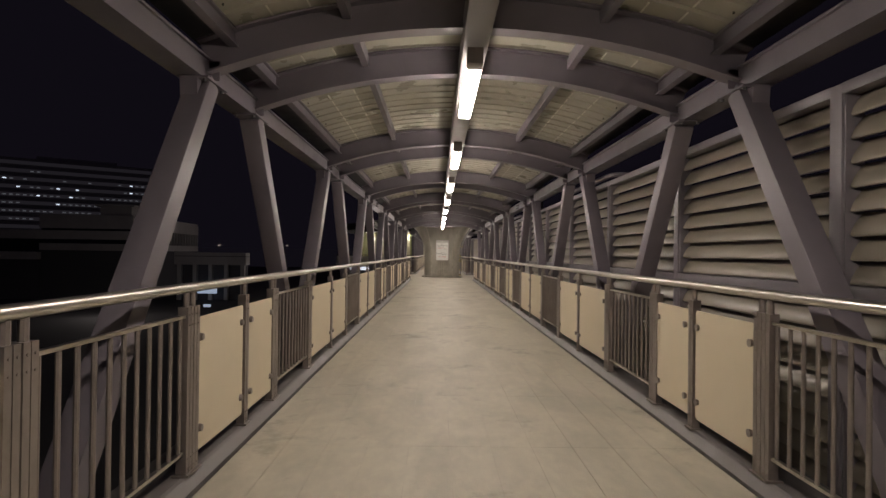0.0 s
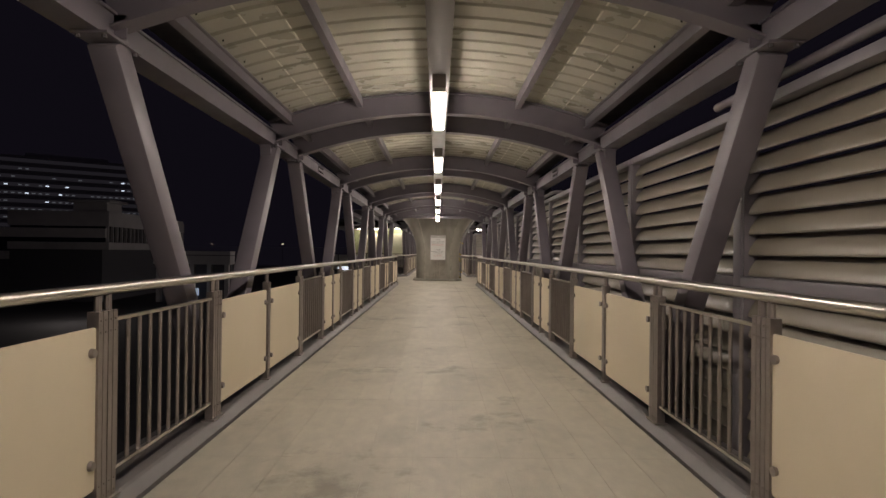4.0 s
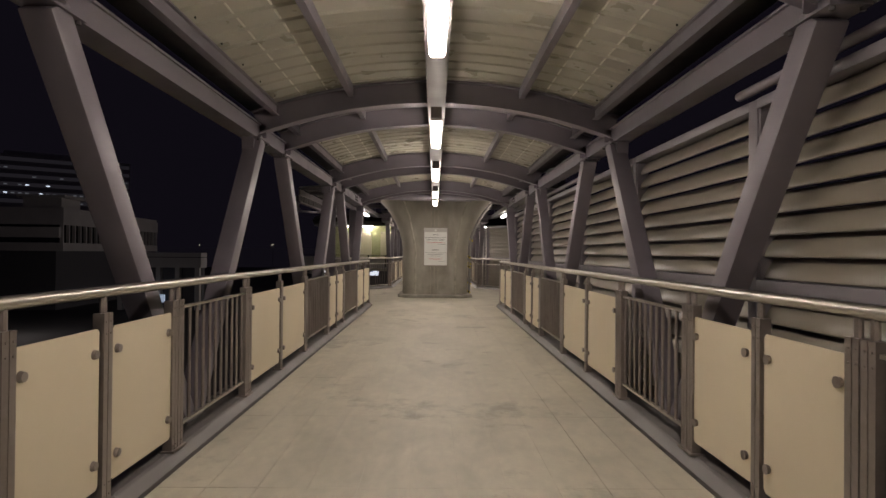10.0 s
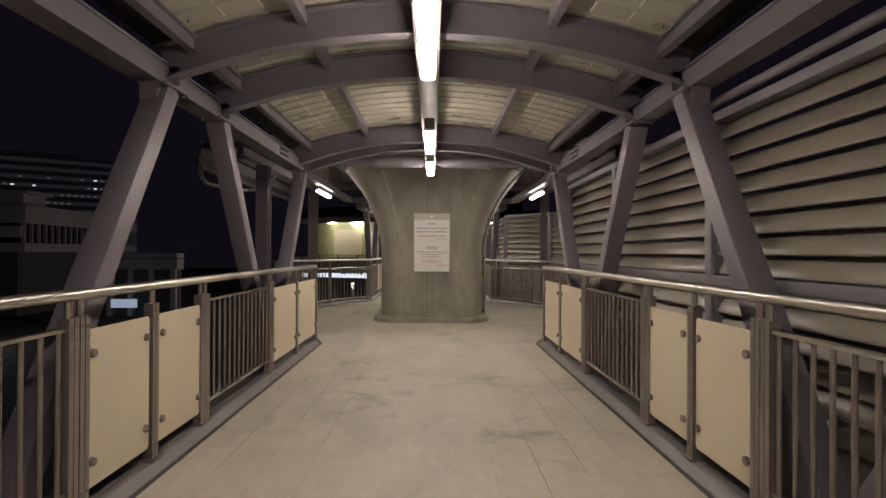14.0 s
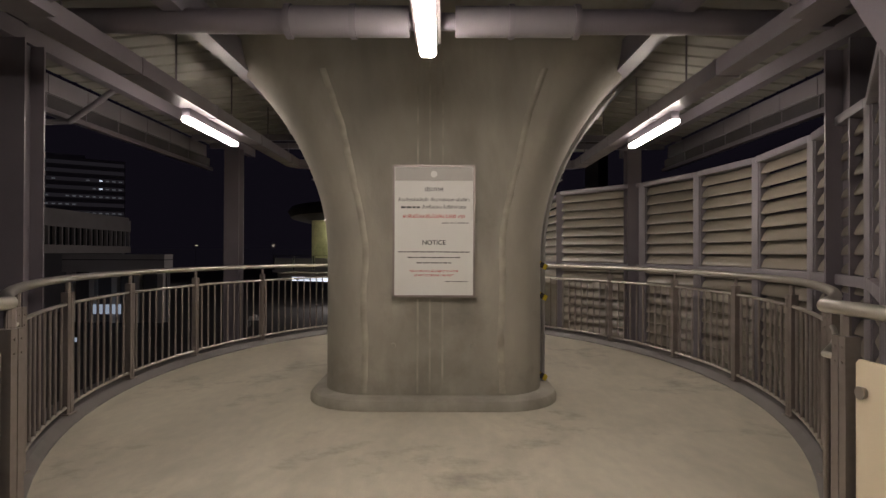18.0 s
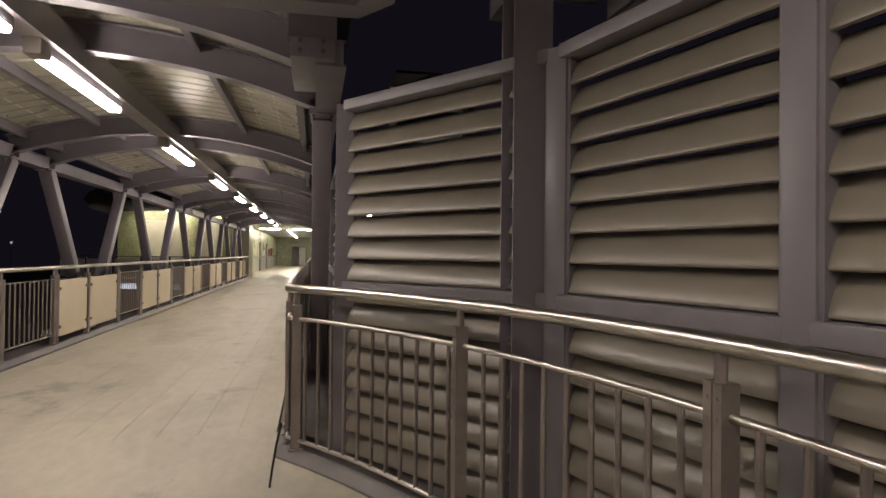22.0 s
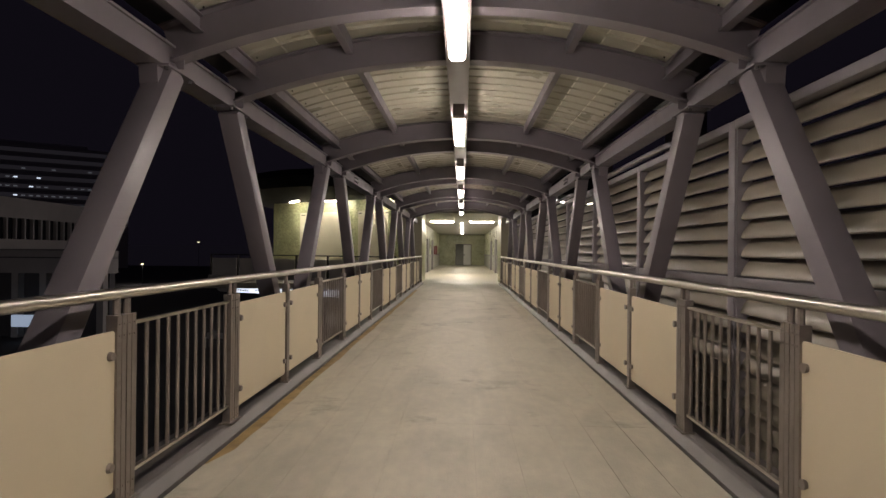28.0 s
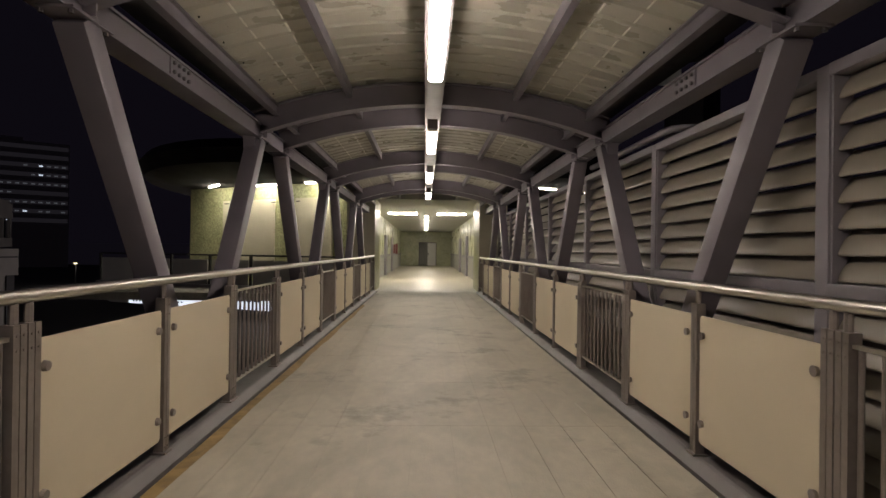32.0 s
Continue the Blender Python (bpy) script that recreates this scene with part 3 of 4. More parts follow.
def arc_railing(side):
    t = thing("curved_railing", "curved stainless steel railing with upright bars round the platform", "railing", (0, 0, 0.0), "platform railings")
    y0, y1 = RAIL_ENDS[side]
    pts = [(arc_x(y, side), y, RAIL_Z) for y in [y0] * (y0 < 29.78) + PLAT_Y + [y1] * (y1 > 37.42)]
    for z, r, nm, lab in ((RAIL_Z, 0.03, "handrail", "brushed tubular steel handrail"), (0.965, 0.014, "top_bar", ""), (0.135, 0.014, "bottom_bar", "")):
        bm = bmesh.new()
        tube(bm, [(x, y, z) for x, y, _ in pts], r, 12)
        part(nm, bm, M_INOX, t, lab, soft=True)
    L = []
    total = 0
    for a, b in zip(pts, pts[1:]):
        L.append(total)
        total += (Vector(a) - Vector(b)).length
    L.append(total)

    def at(s):
        i = max(k for k in range(len(L)) if L[k] <= s + 1e-6)
        i = min(i, len(pts) - 2)
        f = (s - L[i]) / (L[i + 1] - L[i])
        return Vector(pts[i]).lerp(Vector(pts[i + 1]), f)
    n_bar = int(total / 0.135)
    post_y = [y0, 30.72, 32.0, 33.33, 34.69, 36.04, 37.35] + [y1] * (y1 > 37.42)
    for y in post_y:
        share("post", ME_POST, t, pose(arc_x(y, side), y, 0.075))
    for i in range(n_bar):
        s = (i + 0.5) * total / n_bar
        p = at(s)
        if min(abs(p.y - y) for y in post_y) > 0.05:
            share("bar", ME_ARC_BAR, t, pose(p.x, p.y, 0.137))


for s, nm in ((-1, "west"), (1, "east")):
    arc_kerb("kerb_platform_" + nm, s)
    arc_railing(s)

# louvre screens round the east side of the platform
RING = [(2.20, 30.0), (2.95, 31.12), (3.36, 32.37), (3.52, 33.58), (3.385, 34.74), (3.07, 35.89), (2.085, 37.20)]
for a, b in zip(RING, RING[1:]):
    screen(a, b, mid=0.0)
screen(RING[-1], (LX, 37.6))


def steel_column(x, y, w):
    bm = bmesh.new()
    sweep(bm, i_profile(w, w, 0.016, 0.014), [((x, y, -1.0), (1, 0, 0), (0, 1, 0)), ((x, y, 2.95), (1, 0, 0), (0, 1, 0))])
    tagged(part("steel_column", bm, M_STEEL), "grey painted steel column beside the platform railing", "column", "platform columns")


for s, off, y, w in ((-1, 3.05, 31.63, 0.22), (-1, 3.05, 36.03, 0.22), (1, 3.17, 31.62, 0.28), (1, 2.95, 36.03, 0.20)):
    steel_column(XC + s * off, y, w)


# concrete pier: rounded oblong shaft that flares towards its head
def pier():
    t = thing("concrete_pier", "flared raw concrete pier with a rounded plinth", "pier", (XC + 0.02, YP, 0))

    def outline(hx, hy, r, n=8):
        pts = []
        for cx, cy, a0 in ((hx - r, hy - r, 0), (-(hx - r), hy - r, 90), (-(hx - r), -(hy - r), 180), (hx - r, -(hy - r), 270)):
            for k in range(n + 1):
                a = radians(a0 + 90 * k / n)
                pts.append((cx + r * math.cos(a), cy + r * math.sin(a)))
        return pts
    bm = bmesh.new()
    rows = []
    for i in range(33):
        z = 3.75 * i / 32
        f = max(0.0, (z - 1.35) / 2.4)
        hx = 1.03 + 1.55 * f ** 2.1
        hy = 1.05 + 0.25 * f ** 2
        rows.append([(x, y, z) for x, y in outline(hx, hy, min(0.42, hy - 0.05))])
    vv = [[bm.verts.new(p) for p in r] for r in rows]
    for a, b in zip(vv, vv[1:]):
        for i in range(len(a)):
            j = (i + 1) % len(a)
            bm.faces.new((a[i], a[j], b[j], b[i]))
    bm.faces.new(vv[-1])
    part("shaft", bm, M_CONC, t, soft=True)
    bm = bmesh.new()
    vv = []
    for dz, g in ((0.0, 0.15), (0.055, 0.15), (0.085, 0.13), (0.10, 0.09), (0.105, -0.02)):
        vv.append([bm.verts.new((x, y, dz)) for x, y in outline(1.03 + g, 1.08 + g, 0.42 + g)])
    for a, b in zip(vv, vv[1:]):
        for i in range(len(a)):
            j = (i + 1) % len(a)
            bm.faces.new((a[i], a[j], b[j], b[i]))
    part("plinth", bm, M_CONC, t, soft=True)


pier()


def pier_hx(z):
    return 1.03 + 1.55 * max(0.0, (z - 1.35) / 2.4) ** 2.1


def pier_details():
    # wavy cast seams that lean outwards towards the head, and formwork marks in the middle
    M_SEAM = mat_base("pale_laitance", (0.37, 0.345, 0.285), 0.8, grain=0.16, scale=7, bump=0.3, bump_scale=25, stain=0.2, stain_scale=3)
    t = thing("pier_seams", "raised casting seams on the face of the concrete pier", "seam", (XC + 0.02, YP - 1.05, 0.0))
    rnd = random.Random(4)
    for sx in (-1, 1):
        bm = bmesh.new()
        rows = []
        for i in range(40):
            z = 0.12 + 2.9 * i / 39
            f = max(0.0, (z - 1.35) / 2.4)
            x = sx * (0.62 + 0.62 * f ** 1.5) + 0.008 * math.sin(z * 6 + sx) + rnd.uniform(-0.005, 0.005)
            y = -0.25 * f ** 2
            rows.append((Vector((x, y, z)), Vector((1, 0, 0)), Vector((0, -1, 0))))
        w = 0.036
        sweep(bm, [(-w, -0.02), (-w * 0.8, 0.0), (-w * 0.4, 0.007), (0, 0.010), (w * 0.4, 0.007), (w * 0.8, 0.0), (w, -0.02)], rows)
        part("seam", bm, M_SEAM, t, "pale casting seam", soft=True)
    for x in (-0.14, -0.085, -0.03, 0.03, 0.085, 0.14):
        bm = bmesh.new()
        box(bm, x - 0.009, -0.004, 0.12, x + 0.009, 0.02, 0.97)
        part("formwork_mark", bm, M_SEAM if x in (-0.14, -0.03, 0.085) else M_CONC, t)
        bm = bmesh.new()
        rows = []
        for i in range(9):
            z = 2.19 + 0.9 * i / 8
            rows.append((Vector((x, -0.25 * ((z - 1.35) / 2.4) ** 2, z)), Vector((1, 0, 0)), Vector((0, -1, 0))))
        sweep(bm, [(-0.009, -0.02), (-0.009, 0.004), (0.009, 0.004), (0.009, -0.02)], rows)
        part("formwork_mark", bm, M_SEAM if x in (-0.14, -0.03, 0.085) else M_CONC, t)
    for x in (-0.36, 0.36):
        bm = bmesh.new()
        bmesh.ops.create_cone(bm, cap_ends=True, segments=12, radius1=0.03, radius2=0.02, depth=0.02, matrix=Matrix.Translation((x, 0, 0.55)) @ Matrix.Rotation(math.pi / 2, 4, "X"))
        part("tie_plug", bm, M_CONC, t, soft=True)


pier_details()


def pier_pipes():
    M_PIPE = mat_base("grey_pvc", (0.30, 0.29, 0.285), 0.45, grain=0.06, scale=6)
    M_TAPE_Y = mat_base("yellow_tape", (0.62, 0.48, 0.02), 0.5, grain=0.06)
    M_TAPE_K = mat_base("black_tape", (0.025, 0.024, 0.022), 0.5)
    for y, r, gap, zs in ((33.16, 0.020, 0.045, (1.28, 0.97, 0.17)), (33.38, 0.020, 0.045, ()), (33.65, 0.034, 0.07, (1.06, 0.42, 1.84))):
        t = thing("pipe", "grey plastic pipe up the pier with hazard tape" if zs else "plain grey plastic pipe up the concrete pier", "pipe", (XC + 0.02, y, 0.0), "pier pipes")
        pts = []
        for i in range(25):
            z = 0.02 + 3.4 * i / 24
            pts.append((pier_hx(z) + r + gap, 0, z))
        bm = bmesh.new()
        tube(bm, pts, r, 14, up=(0, 1, 0))
        part("tube", bm, M_PIPE, t, soft=True)
        for z in (0.55, 1.25, 1.33, 2.22, 2.9):
            bm = bmesh.new()
            x = pier_hx(z) + r + gap
            lean = (pier_hx(z + 0.02) - pier_hx(z - 0.02)) / 2
            tube(bm, [(x - lean, 0, z - 0.02), (x + lean, 0, z + 0.02)], r + 0.006, 14, up=(0, 1, 0))
            part("collar", bm, M_PIPE, t, soft=True)
        # hazard tape: a flag of slanted yellow and black fields round the pipe
        for z in zs:
            x0 = pier_hx(z) + r + gap - r - 0.045
            w = (2 * r + 0.06) / 3
            for j in range(3):
                for yy in (-r - 0.007, r + 0.003):
                    bm = bmesh.new()
                    va = [bm.verts.new((x0 + (j + k) * w + sk, yy, zz + 0.02 * (1 - j - k))) for k, zz, sk in ((0, z - 0.024, -0.012), (1, z - 0.024, -0.012), (1, z + 0.024, 0.012), (0, z + 0.024, 0.012))]
                    f = bm.faces.new(va)
                    q = bmesh.ops.extrude_face_region(bm, geom=[f])
                    bmesh.ops.translate(bm, verts=[e for e in q["geom"] if isinstance(e, bmesh.types.BMVert)], vec=(0, 0.004, 0))
                    part("tape", bm, M_TAPE_K if j % 2 else M_TAPE_Y, t, "black hazard tape" if j % 2 else "yellow hazard tape")


pier_pipes()


def drain_pipe():
    t = thing("drain_pipe", "thick grey drain pipe across the face of the pier", "pipe", (XC + 0.03, 31.35, 3.0))
    for x0, x1, r, nm in ((-1.0, -0.16, 0.105, "wrapped_pipe"), (0.16, 1.0, 0.105, "wrapped_pipe"), (-2.6, -1.0, 0.085, "pipe_end"), (1.0, 2.6, 0.085, "pipe_end"), (-0.3, 0.3, 0.06, "pipe_core")):
        bm = bmesh.new()
        tube(bm, [(x0, 0, 0), (x1, 0, 0)], r, 16)
        part(nm, bm, M_STEEL if r < 0.1 else M_FRAME, t, soft=True)
    for x in (-1.0, -0.55, 0.55, 1.0):
        bm = bmesh.new()
        tube(bm, [(x - 0.02, 0, 0), (x + 0.02, 0, 0)], 0.118, 16)
        part("collar", bm, M_STEEL, t, soft=True)


drain_pipe()


def lettering(body, size, at, material, name="lettering", parent=None, align="CENTER", rz=0):
    c = bpy.data.curves.new(name, "FONT")
    c.body, c.size, c.align_x, c.extrude, c.offset = body, size, align, 0.0005, size * 0.012
    tmp = bpy.data.objects.new(name, c)
    scene.collection.objects.link(tmp)
    me = bpy.data.meshes.new_from_object(tmp.evaluated_get(bpy.context.evaluated_depsgraph_get()))
    bpy.data.objects.remove(tmp)
    me.materials.clear()
    me.materials.append(material)
    ob = new(name, me)
    ob.matrix_basis = pose(*at, 90, 0, rz)
    if parent:
        ob.parent = parent
    return ob


M_SIGN = mat_base("sign_white", (0.72, 0.72, 0.69), 0.4, grain=0.02)
M_SIGNGREY = mat_base("sign_grey", (0.46, 0.45, 0.42), 0.45, grain=0.03)
M_INK = mat_base("ink_dark", (0.035, 0.035, 0.04), 0.6)
M_RED = mat_base("ink_red", (0.5, 0.06, 0.05), 0.6)


def notice():
    yf = YP - 1.05 - 0.012
    t = thing("notice_board", "white framed notice board fixed to the concrete pier", "sign", (XC + 0.025, yf, 1.0))
    w, h = 0.72, 1.165
    bm = bmesh.new()
    box(bm, -w / 2, -0.03, 0, w / 2, 0.012, h)
    part("board", bm, M_SIGN, t)
    bm = bmesh.new()
    box(bm, -w / 2 + 0.012, -0.034, h - 0.13, w / 2 - 0.012, -0.03, h - 0.012)
    part("header_band", bm, M_SIGNGREY, t)
    bm = bmesh.new()
    bmesh.ops.create_cone(bm, cap_ends=True, segments=20, radius1=0.03, radius2=0.03, depth=0.003, matrix=Matrix.Translation((0, -0.035, h - 0.072)) @ Matrix.Rotation(math.pi / 2, 4, "X"))
    part("emblem", bm, M_SIGN, t)
    for x0, x1, z0, z1 in ((-w / 2, w / 2, -0.012, 0.008), (-w / 2, w / 2, h - 0.008, h + 0.012), (-w / 2 - 0.012, -w / 2 + 0.008, 0, h), (w / 2 - 0.008, w / 2 + 0.012, 0, h)):
        bm = bmesh.new()
        box(bm, x0, -0.042, z0, x1, 0.012, z1)
        part("frame_strip", bm, M_POST, t)

    def line(z, half, hh, material, x=0.0):
        bm = bmesh.new()
        n = max(3, int(half / 0.022))
        rnd = random.Random(int(z * 1000))
        xx = x - half
        while xx < x + half:
            ww = rnd.uniform(0.02, 0.075)
            box(bm, xx, -0.0325, z - hh / 2, min(xx + ww, x + half), -0.0295, z + hh / 2)
            xx += ww + 0.008
        part("text_line", bm, material, t)
    lettering("ประกาศ", 0.056, (0, -0.0315, 0.94), M_INK, parent=t)
    lettering("ห้ามจำหน่ายสินค้า ตั้งวางสิ่งของ เล่นกีฬา", 0.040, (0, -0.0315, 0.85), M_INK, parent=t)
    line(0.795, 0.085, 0.016, M_INK, -0.21)
    lettering("นั่งหรือนอน ในที่สาธารณะ", 0.040, (0.09, -0.0315, 0.785), M_INK, parent=t)
    lettering("ฝ่าฝืนมีโทษปรับไม่เกิน 2,000 บาท", 0.043, (0, -0.0315, 0.70), M_RED, parent=t)
    line(0.655, 0.12, 0.007, M_INK, 0.19)
    for z, hw in ((0.395, 0.32), (0.345, 0.235), (0.297, 0.155)):
        line(z, hw, 0.009, M_INK)
    lettering("VIOLATORS WILL BE SUBJECT TO A FINE", 0.024, (0, -0.0315, 0.215), M_RED, parent=t)
    lettering("OF NOT EXCEEDING 2,000 BAHT", 0.024, (0, -0.0315, 0.178), M_RED, parent=t)
    line(0.13, 0.10, 0.006, M_INK, 0.2)
    lettering("NOTICE", 0.058, (0, -0.0315, 0.46), M_INK, parent=t)


notice()


# roof over the platform: flat profiled sheet on beams, west and east of the pier
def side_roof(side):
    bm = bmesh.new()
    x_in, x_out = XC + side * 1.7, XC + side * 3.72
    ys = []
    y = 30.35
    while y < 36.7:
        ys += [(y, 0.0), (y + 0.19, 0.0), (y + 0.205, 0.02), (y + 0.235, 0.02)]
        y += 0.25
    g = [[bm.verts.new((x, yy, 3.35 - 0.10 * abs(x - x_in) + lift)) for x in (x_in, (x_in + x_out) / 2, x_out)] for yy, lift in ys]
    for a, b in zip(g, g[1:]):
        for i in range(2):
            bm.faces.new((a[i], a[i + 1], b[i + 1], b[i]))
    ob = part("ceiling_platform", bm, M_ROOF_DARKER)
    m = ob.modifiers.new("thickness", "SOLIDIFY")
    m.thickness = 0.006
    tagged(ob, "cream profiled metal roof sheet over the platform", "ceiling", kind="structure")
    t = thing("platform_roof_frame", "grey painted steel beams under the platform roof", "roof frame", (0, 0, 2.9), "platform roof frames")
    for x, z, w, h in ((1.75, 0.25, 0.14, 0.22), (3.05, 0.115, 0.10, 0.13)):
        bm = bmesh.new()
        box(bm, XC + side * x - w / 2, 30.35, z - h / 2, XC + side * x + w / 2, 36.85, z + h / 2)
        part("beam", bm, M_STEEL, t)
    for y in (30.5, 31.63, 36.03, 36.7):
        bm = bmesh.new()
        a, b = sorted((XC + side * 1.82, XC + side * 3.68))
        box(bm, a, y - 0.035, 0.17, b, y + 0.035, 0.26)
        part("cross_beam", bm, M_STEEL, t)
    # eaves: a fascia of short panels with a rail hung below it
    bmf = bmesh.new()
    box(bmf, -0.02, 0.006, 0.02, 0.02, 0.614, 0.20)
    me = mesh_of(bmf, "fascia_panel", M_FRAME)
    k = 0
    while 30.4 + 0.62 * (k + 1) < 36.9:
        share("fascia_panel", me, t, pose(XC + side * 3.72, 30.4 + 0.62 * k, 0))
        bm = bmesh.new()
        tube(bm, [(XC + side * 3.72, 30.4 + 0.62 * k, -0.13), (XC + side * 3.72, 30.4 + 0.62 * k, 0.02)], 0.008, 6, up=(0, 1, 0))
        part("hanger", bm, M_STEEL, t)
        k += 1
    bm = bmesh.new()
    box(bm, XC + side * 3.72 - 0.04, 30.4, -0.18, XC + side * 3.72 + 0.04, 36.8, -0.13)
    part("eaves_rail", bm, M_STEEL, t)
    # overflow pipe along the eaves with a bend at its end
    if side < 0:
        bm = bmesh.new()
        xe = XC + side * 3.80
        tube(bm, [(xe, 30.5, 0.0), (xe, 30.58, -0.10), (xe, 30.72, -0.30), (xe, 30.86, -0.355), (xe, 31.1, -0.36), (xe, 32.75, -0.27), (xe - side * 0.05, 32.9, -0.26), (xe - side * 0.25, 32.97, -0.24), (xe - side * 0.7, 33.0, 0.1)], 0.03, 10, up=(1, 0, 0.2))
        part("overflow_pipe", bm, M_FRAME, t, soft=True)
    # dark sheet stands in for the unlit gap between fascia and rail
    bm = bmesh.new()
    box(bm, XC + side * 3.76 - 0.03, 30.4, -0.13, XC + side * 3.76 + 0.03, 36.8, 0.02)
    part("eaves_gap_sheet", bm, M_GAP_SHEET, t)


for s in (-1, 1):
    side_roof(s)

# lighting channels hung from the platform roof, each with a lamp
M_LAMP_DIM = mat_glow("lamp_diffuser_single", (1.0, 0.87, 0.77), 43.0)
def channel(side):
    t = thing("lighting_channel", "grey rectangular cable trunking hung on thin rods", "trunking", (XC + side * 2.2, 30.4, 2.70), "lighting channels")
    bm = bmesh.new()
    pr = [(-0.085, -0.035), (0.085, -0.035), (0.085, 0.085), (-0.085, 0.085)]
    sweep(bm, pr, along([(0, 0, 0.035), (0, 5.78, 0.035), (-side * 0.09, 5.93, 0.035), (-side * 1.3, 5.97, 0.035)]))
    part("trunk", bm, M_STEEL, t)
    for y in (1.2, 2.6, 4.0, 5.4):
        bm = bmesh.new()
        box(bm, -0.09, y - 0.02, -0.006, 0.09, y + 0.02, 0.125)
        part("joint_cover", bm, M_STEEL, t)
    for y in (0.4, 1.9, 3.2, 4.5, 5.5):
        bm = bmesh.new()
        tube(bm, [(0, y, 0.12), (0, y, 0.62)], 0.008, 6, up=(0, 1, 0))
        part("rod", bm, M_STEEL, t)
    p = strip_lamp(1.28, 0.044, 0.0, M_LAMP_DIM, 0.088)
    p.location = (XC + side * 2.24, 33.2 if side < 0 else 33.25, 2.614)


for s in (-1, 1):
    channel(s)


# ---------- station building at the end ----------
Z_CEIL = 3.09
YB = Y_PORTAL
M_CABINET = mat_base("cabinet_red_enamel", (0.13, 0.02, 0.024), 0.35)
M_DADO = mat_base("grey_dado", (0.30, 0.30, 0.27), 0.4, grain=0.1, scale=8)
M_CREAMWALL = mat_base("cream_wall_panel", (0.62, 0.58, 0.44), 0.45, grain=0.03, scale=2)
M_HALLFLOOR = mat_base("polished_floor", (0.41, 0.375, 0.30), 0.38, grain=0.03, scale=5, stain=0.04)


def wall(name, x0, y0, x1, y1, z0, z1, material, label):
    bm = bmesh.new()
    box(bm, min(x0, x1), min(y0, y1), z0, max(x0, x1), max(y0, y1), z1)
    return tagged(part(name, bm, material), label, "wall", kind="structure")


HX = 2.3
Y_END = 101.0
slab("floor_station", XC - HX - 0.2, XC + HX + 0.2, YB + 0.3, Y_END + 0.2, -0.25, 0.0, M_HALLFLOOR, "polished pale floor of the station passage", "floor")
for s, nm in ((-1, "west"), (1, "east")):
    wall("wall_station_" + nm, XC + s * HX, YB + 0.35, XC + s * (HX + 0.2), Y_END, 0, Z_CEIL, M_TILE, "pale green tiled wall of the station passage")
    wall("wall_portal_edge_" + nm, XC + s * 1.735, YB + 0.22, XC + s * (HX + 0.35), YB + 2.4, 0.0, 3.19, M_GREEN, "green mosaic reveal of the station entrance")
    wall("wall_portal_" + nm, XC + s * 1.73, YB + 0.08, XC + s * (HX + 0.35), YB + 0.22, -0.25, 3.4, M_CREAMWALL, "cream wall beside the station entrance")
    wall("dado_" + nm, XC + s * (HX - 0.02), YB + 0.35, XC + s * HX, Y_END, 0.0, 1.0, M_DADO, "grey lower part of the passage wall")
    wall("rail_strip_" + nm, XC + s * (HX - 0.06), YB + 0.35, XC + s * (HX - 0.02), Y_END, 1.0, 1.14, M_STEEL, "grey bumper strip along the passage wall")
wall("wall_station_end", XC - HX, Y_END, XC - 0.62, Y_END + 0.2, 0, Z_CEIL, M_TILE, "pale green tiled end wall of the station passage")
wall("wall_station_end_east", XC + 0.95, Y_END, XC + HX, Y_END + 0.2, 0, Z_CEIL, M_TILE, "pale green tiled end wall of the station passage")
wall("wall_station_end_top", XC - 0.62, Y_END, XC + 0.95, Y_END + 0.2, 2.12, Z_CEIL, M_TILE, "pale green tiled wall above the end doors")
wall("wall_behind_door", XC - 1.5, Y_END + 2.2, XC + 1.5, Y_END + 2.3, 0, Z_CEIL, M_DADO, "dim wall beyond the open door")
slab("ceiling_station", XC - HX - 0.2, XC + HX + 0.2, YB + 0.35, Y_END, Z_CEIL, Z_CEIL + 0.2, M_CEIL, "flat white ceiling of the station passage", "ceiling")
slab("wall_back", -2.6, 2.6, Y_BACK - 0.3, Y_BACK, -0.25, 3.4, M_CONC, "plain wall behind the start of the footbridge", "wall")


def end_door():
    t = thing("door_station", "white double door, one leaf open, in a steel frame", "door", (XC, Y_END, 0))
    for x0, x1, z0, z1 in ((-0.64, -0.56, 0, 2.12), (0.9, 0.97, 0, 2.12), (-0.56, 0.9, 2.05, 2.12)):
        bm = bmesh.new()
        box(bm, x0, -0.03, z0, x1, 0.06, z1)
        part("frame", bm, M_STEEL, t)
    bm = bmesh.new()
    box(bm, 0.17, 0.0, 0.02, 0.9, 0.05, 2.05)
    leaf = part("leaf", bm, M_WHITE, t, "closed white leaf", bevel=0.005)
    bm = bmesh.new()
    box(bm, 0.2, -0.05, 0.95, 0.26, 0.0, 1.15)
    part("handle", bm, M_DARK, leaf)


end_door()
M_LAMP_HALL = mat_glow("lamp_diffuser_hall", (1.0, 0.90, 0.76), 88.0)
HALL_LAMP = strip_lamp(1.30, 0.070, 0.0, M_LAMP_HALL, 0.036)
HALL_LAMP.matrix_basis = pose(XC, 77.2, Z_CEIL - 0.035)
for y in (74.5, 75.0):
    for x in (-1.1, 1.1):
        copy_thing(HALL_LAMP, pose(XC + x, y, Z_CEIL - 0.035, 0, 0, 90))
for k in range(1, 6):
    copy_thing(HALL_LAMP, pose(XC, 77.2 + 3.6 * k, Z_CEIL - 0.035))

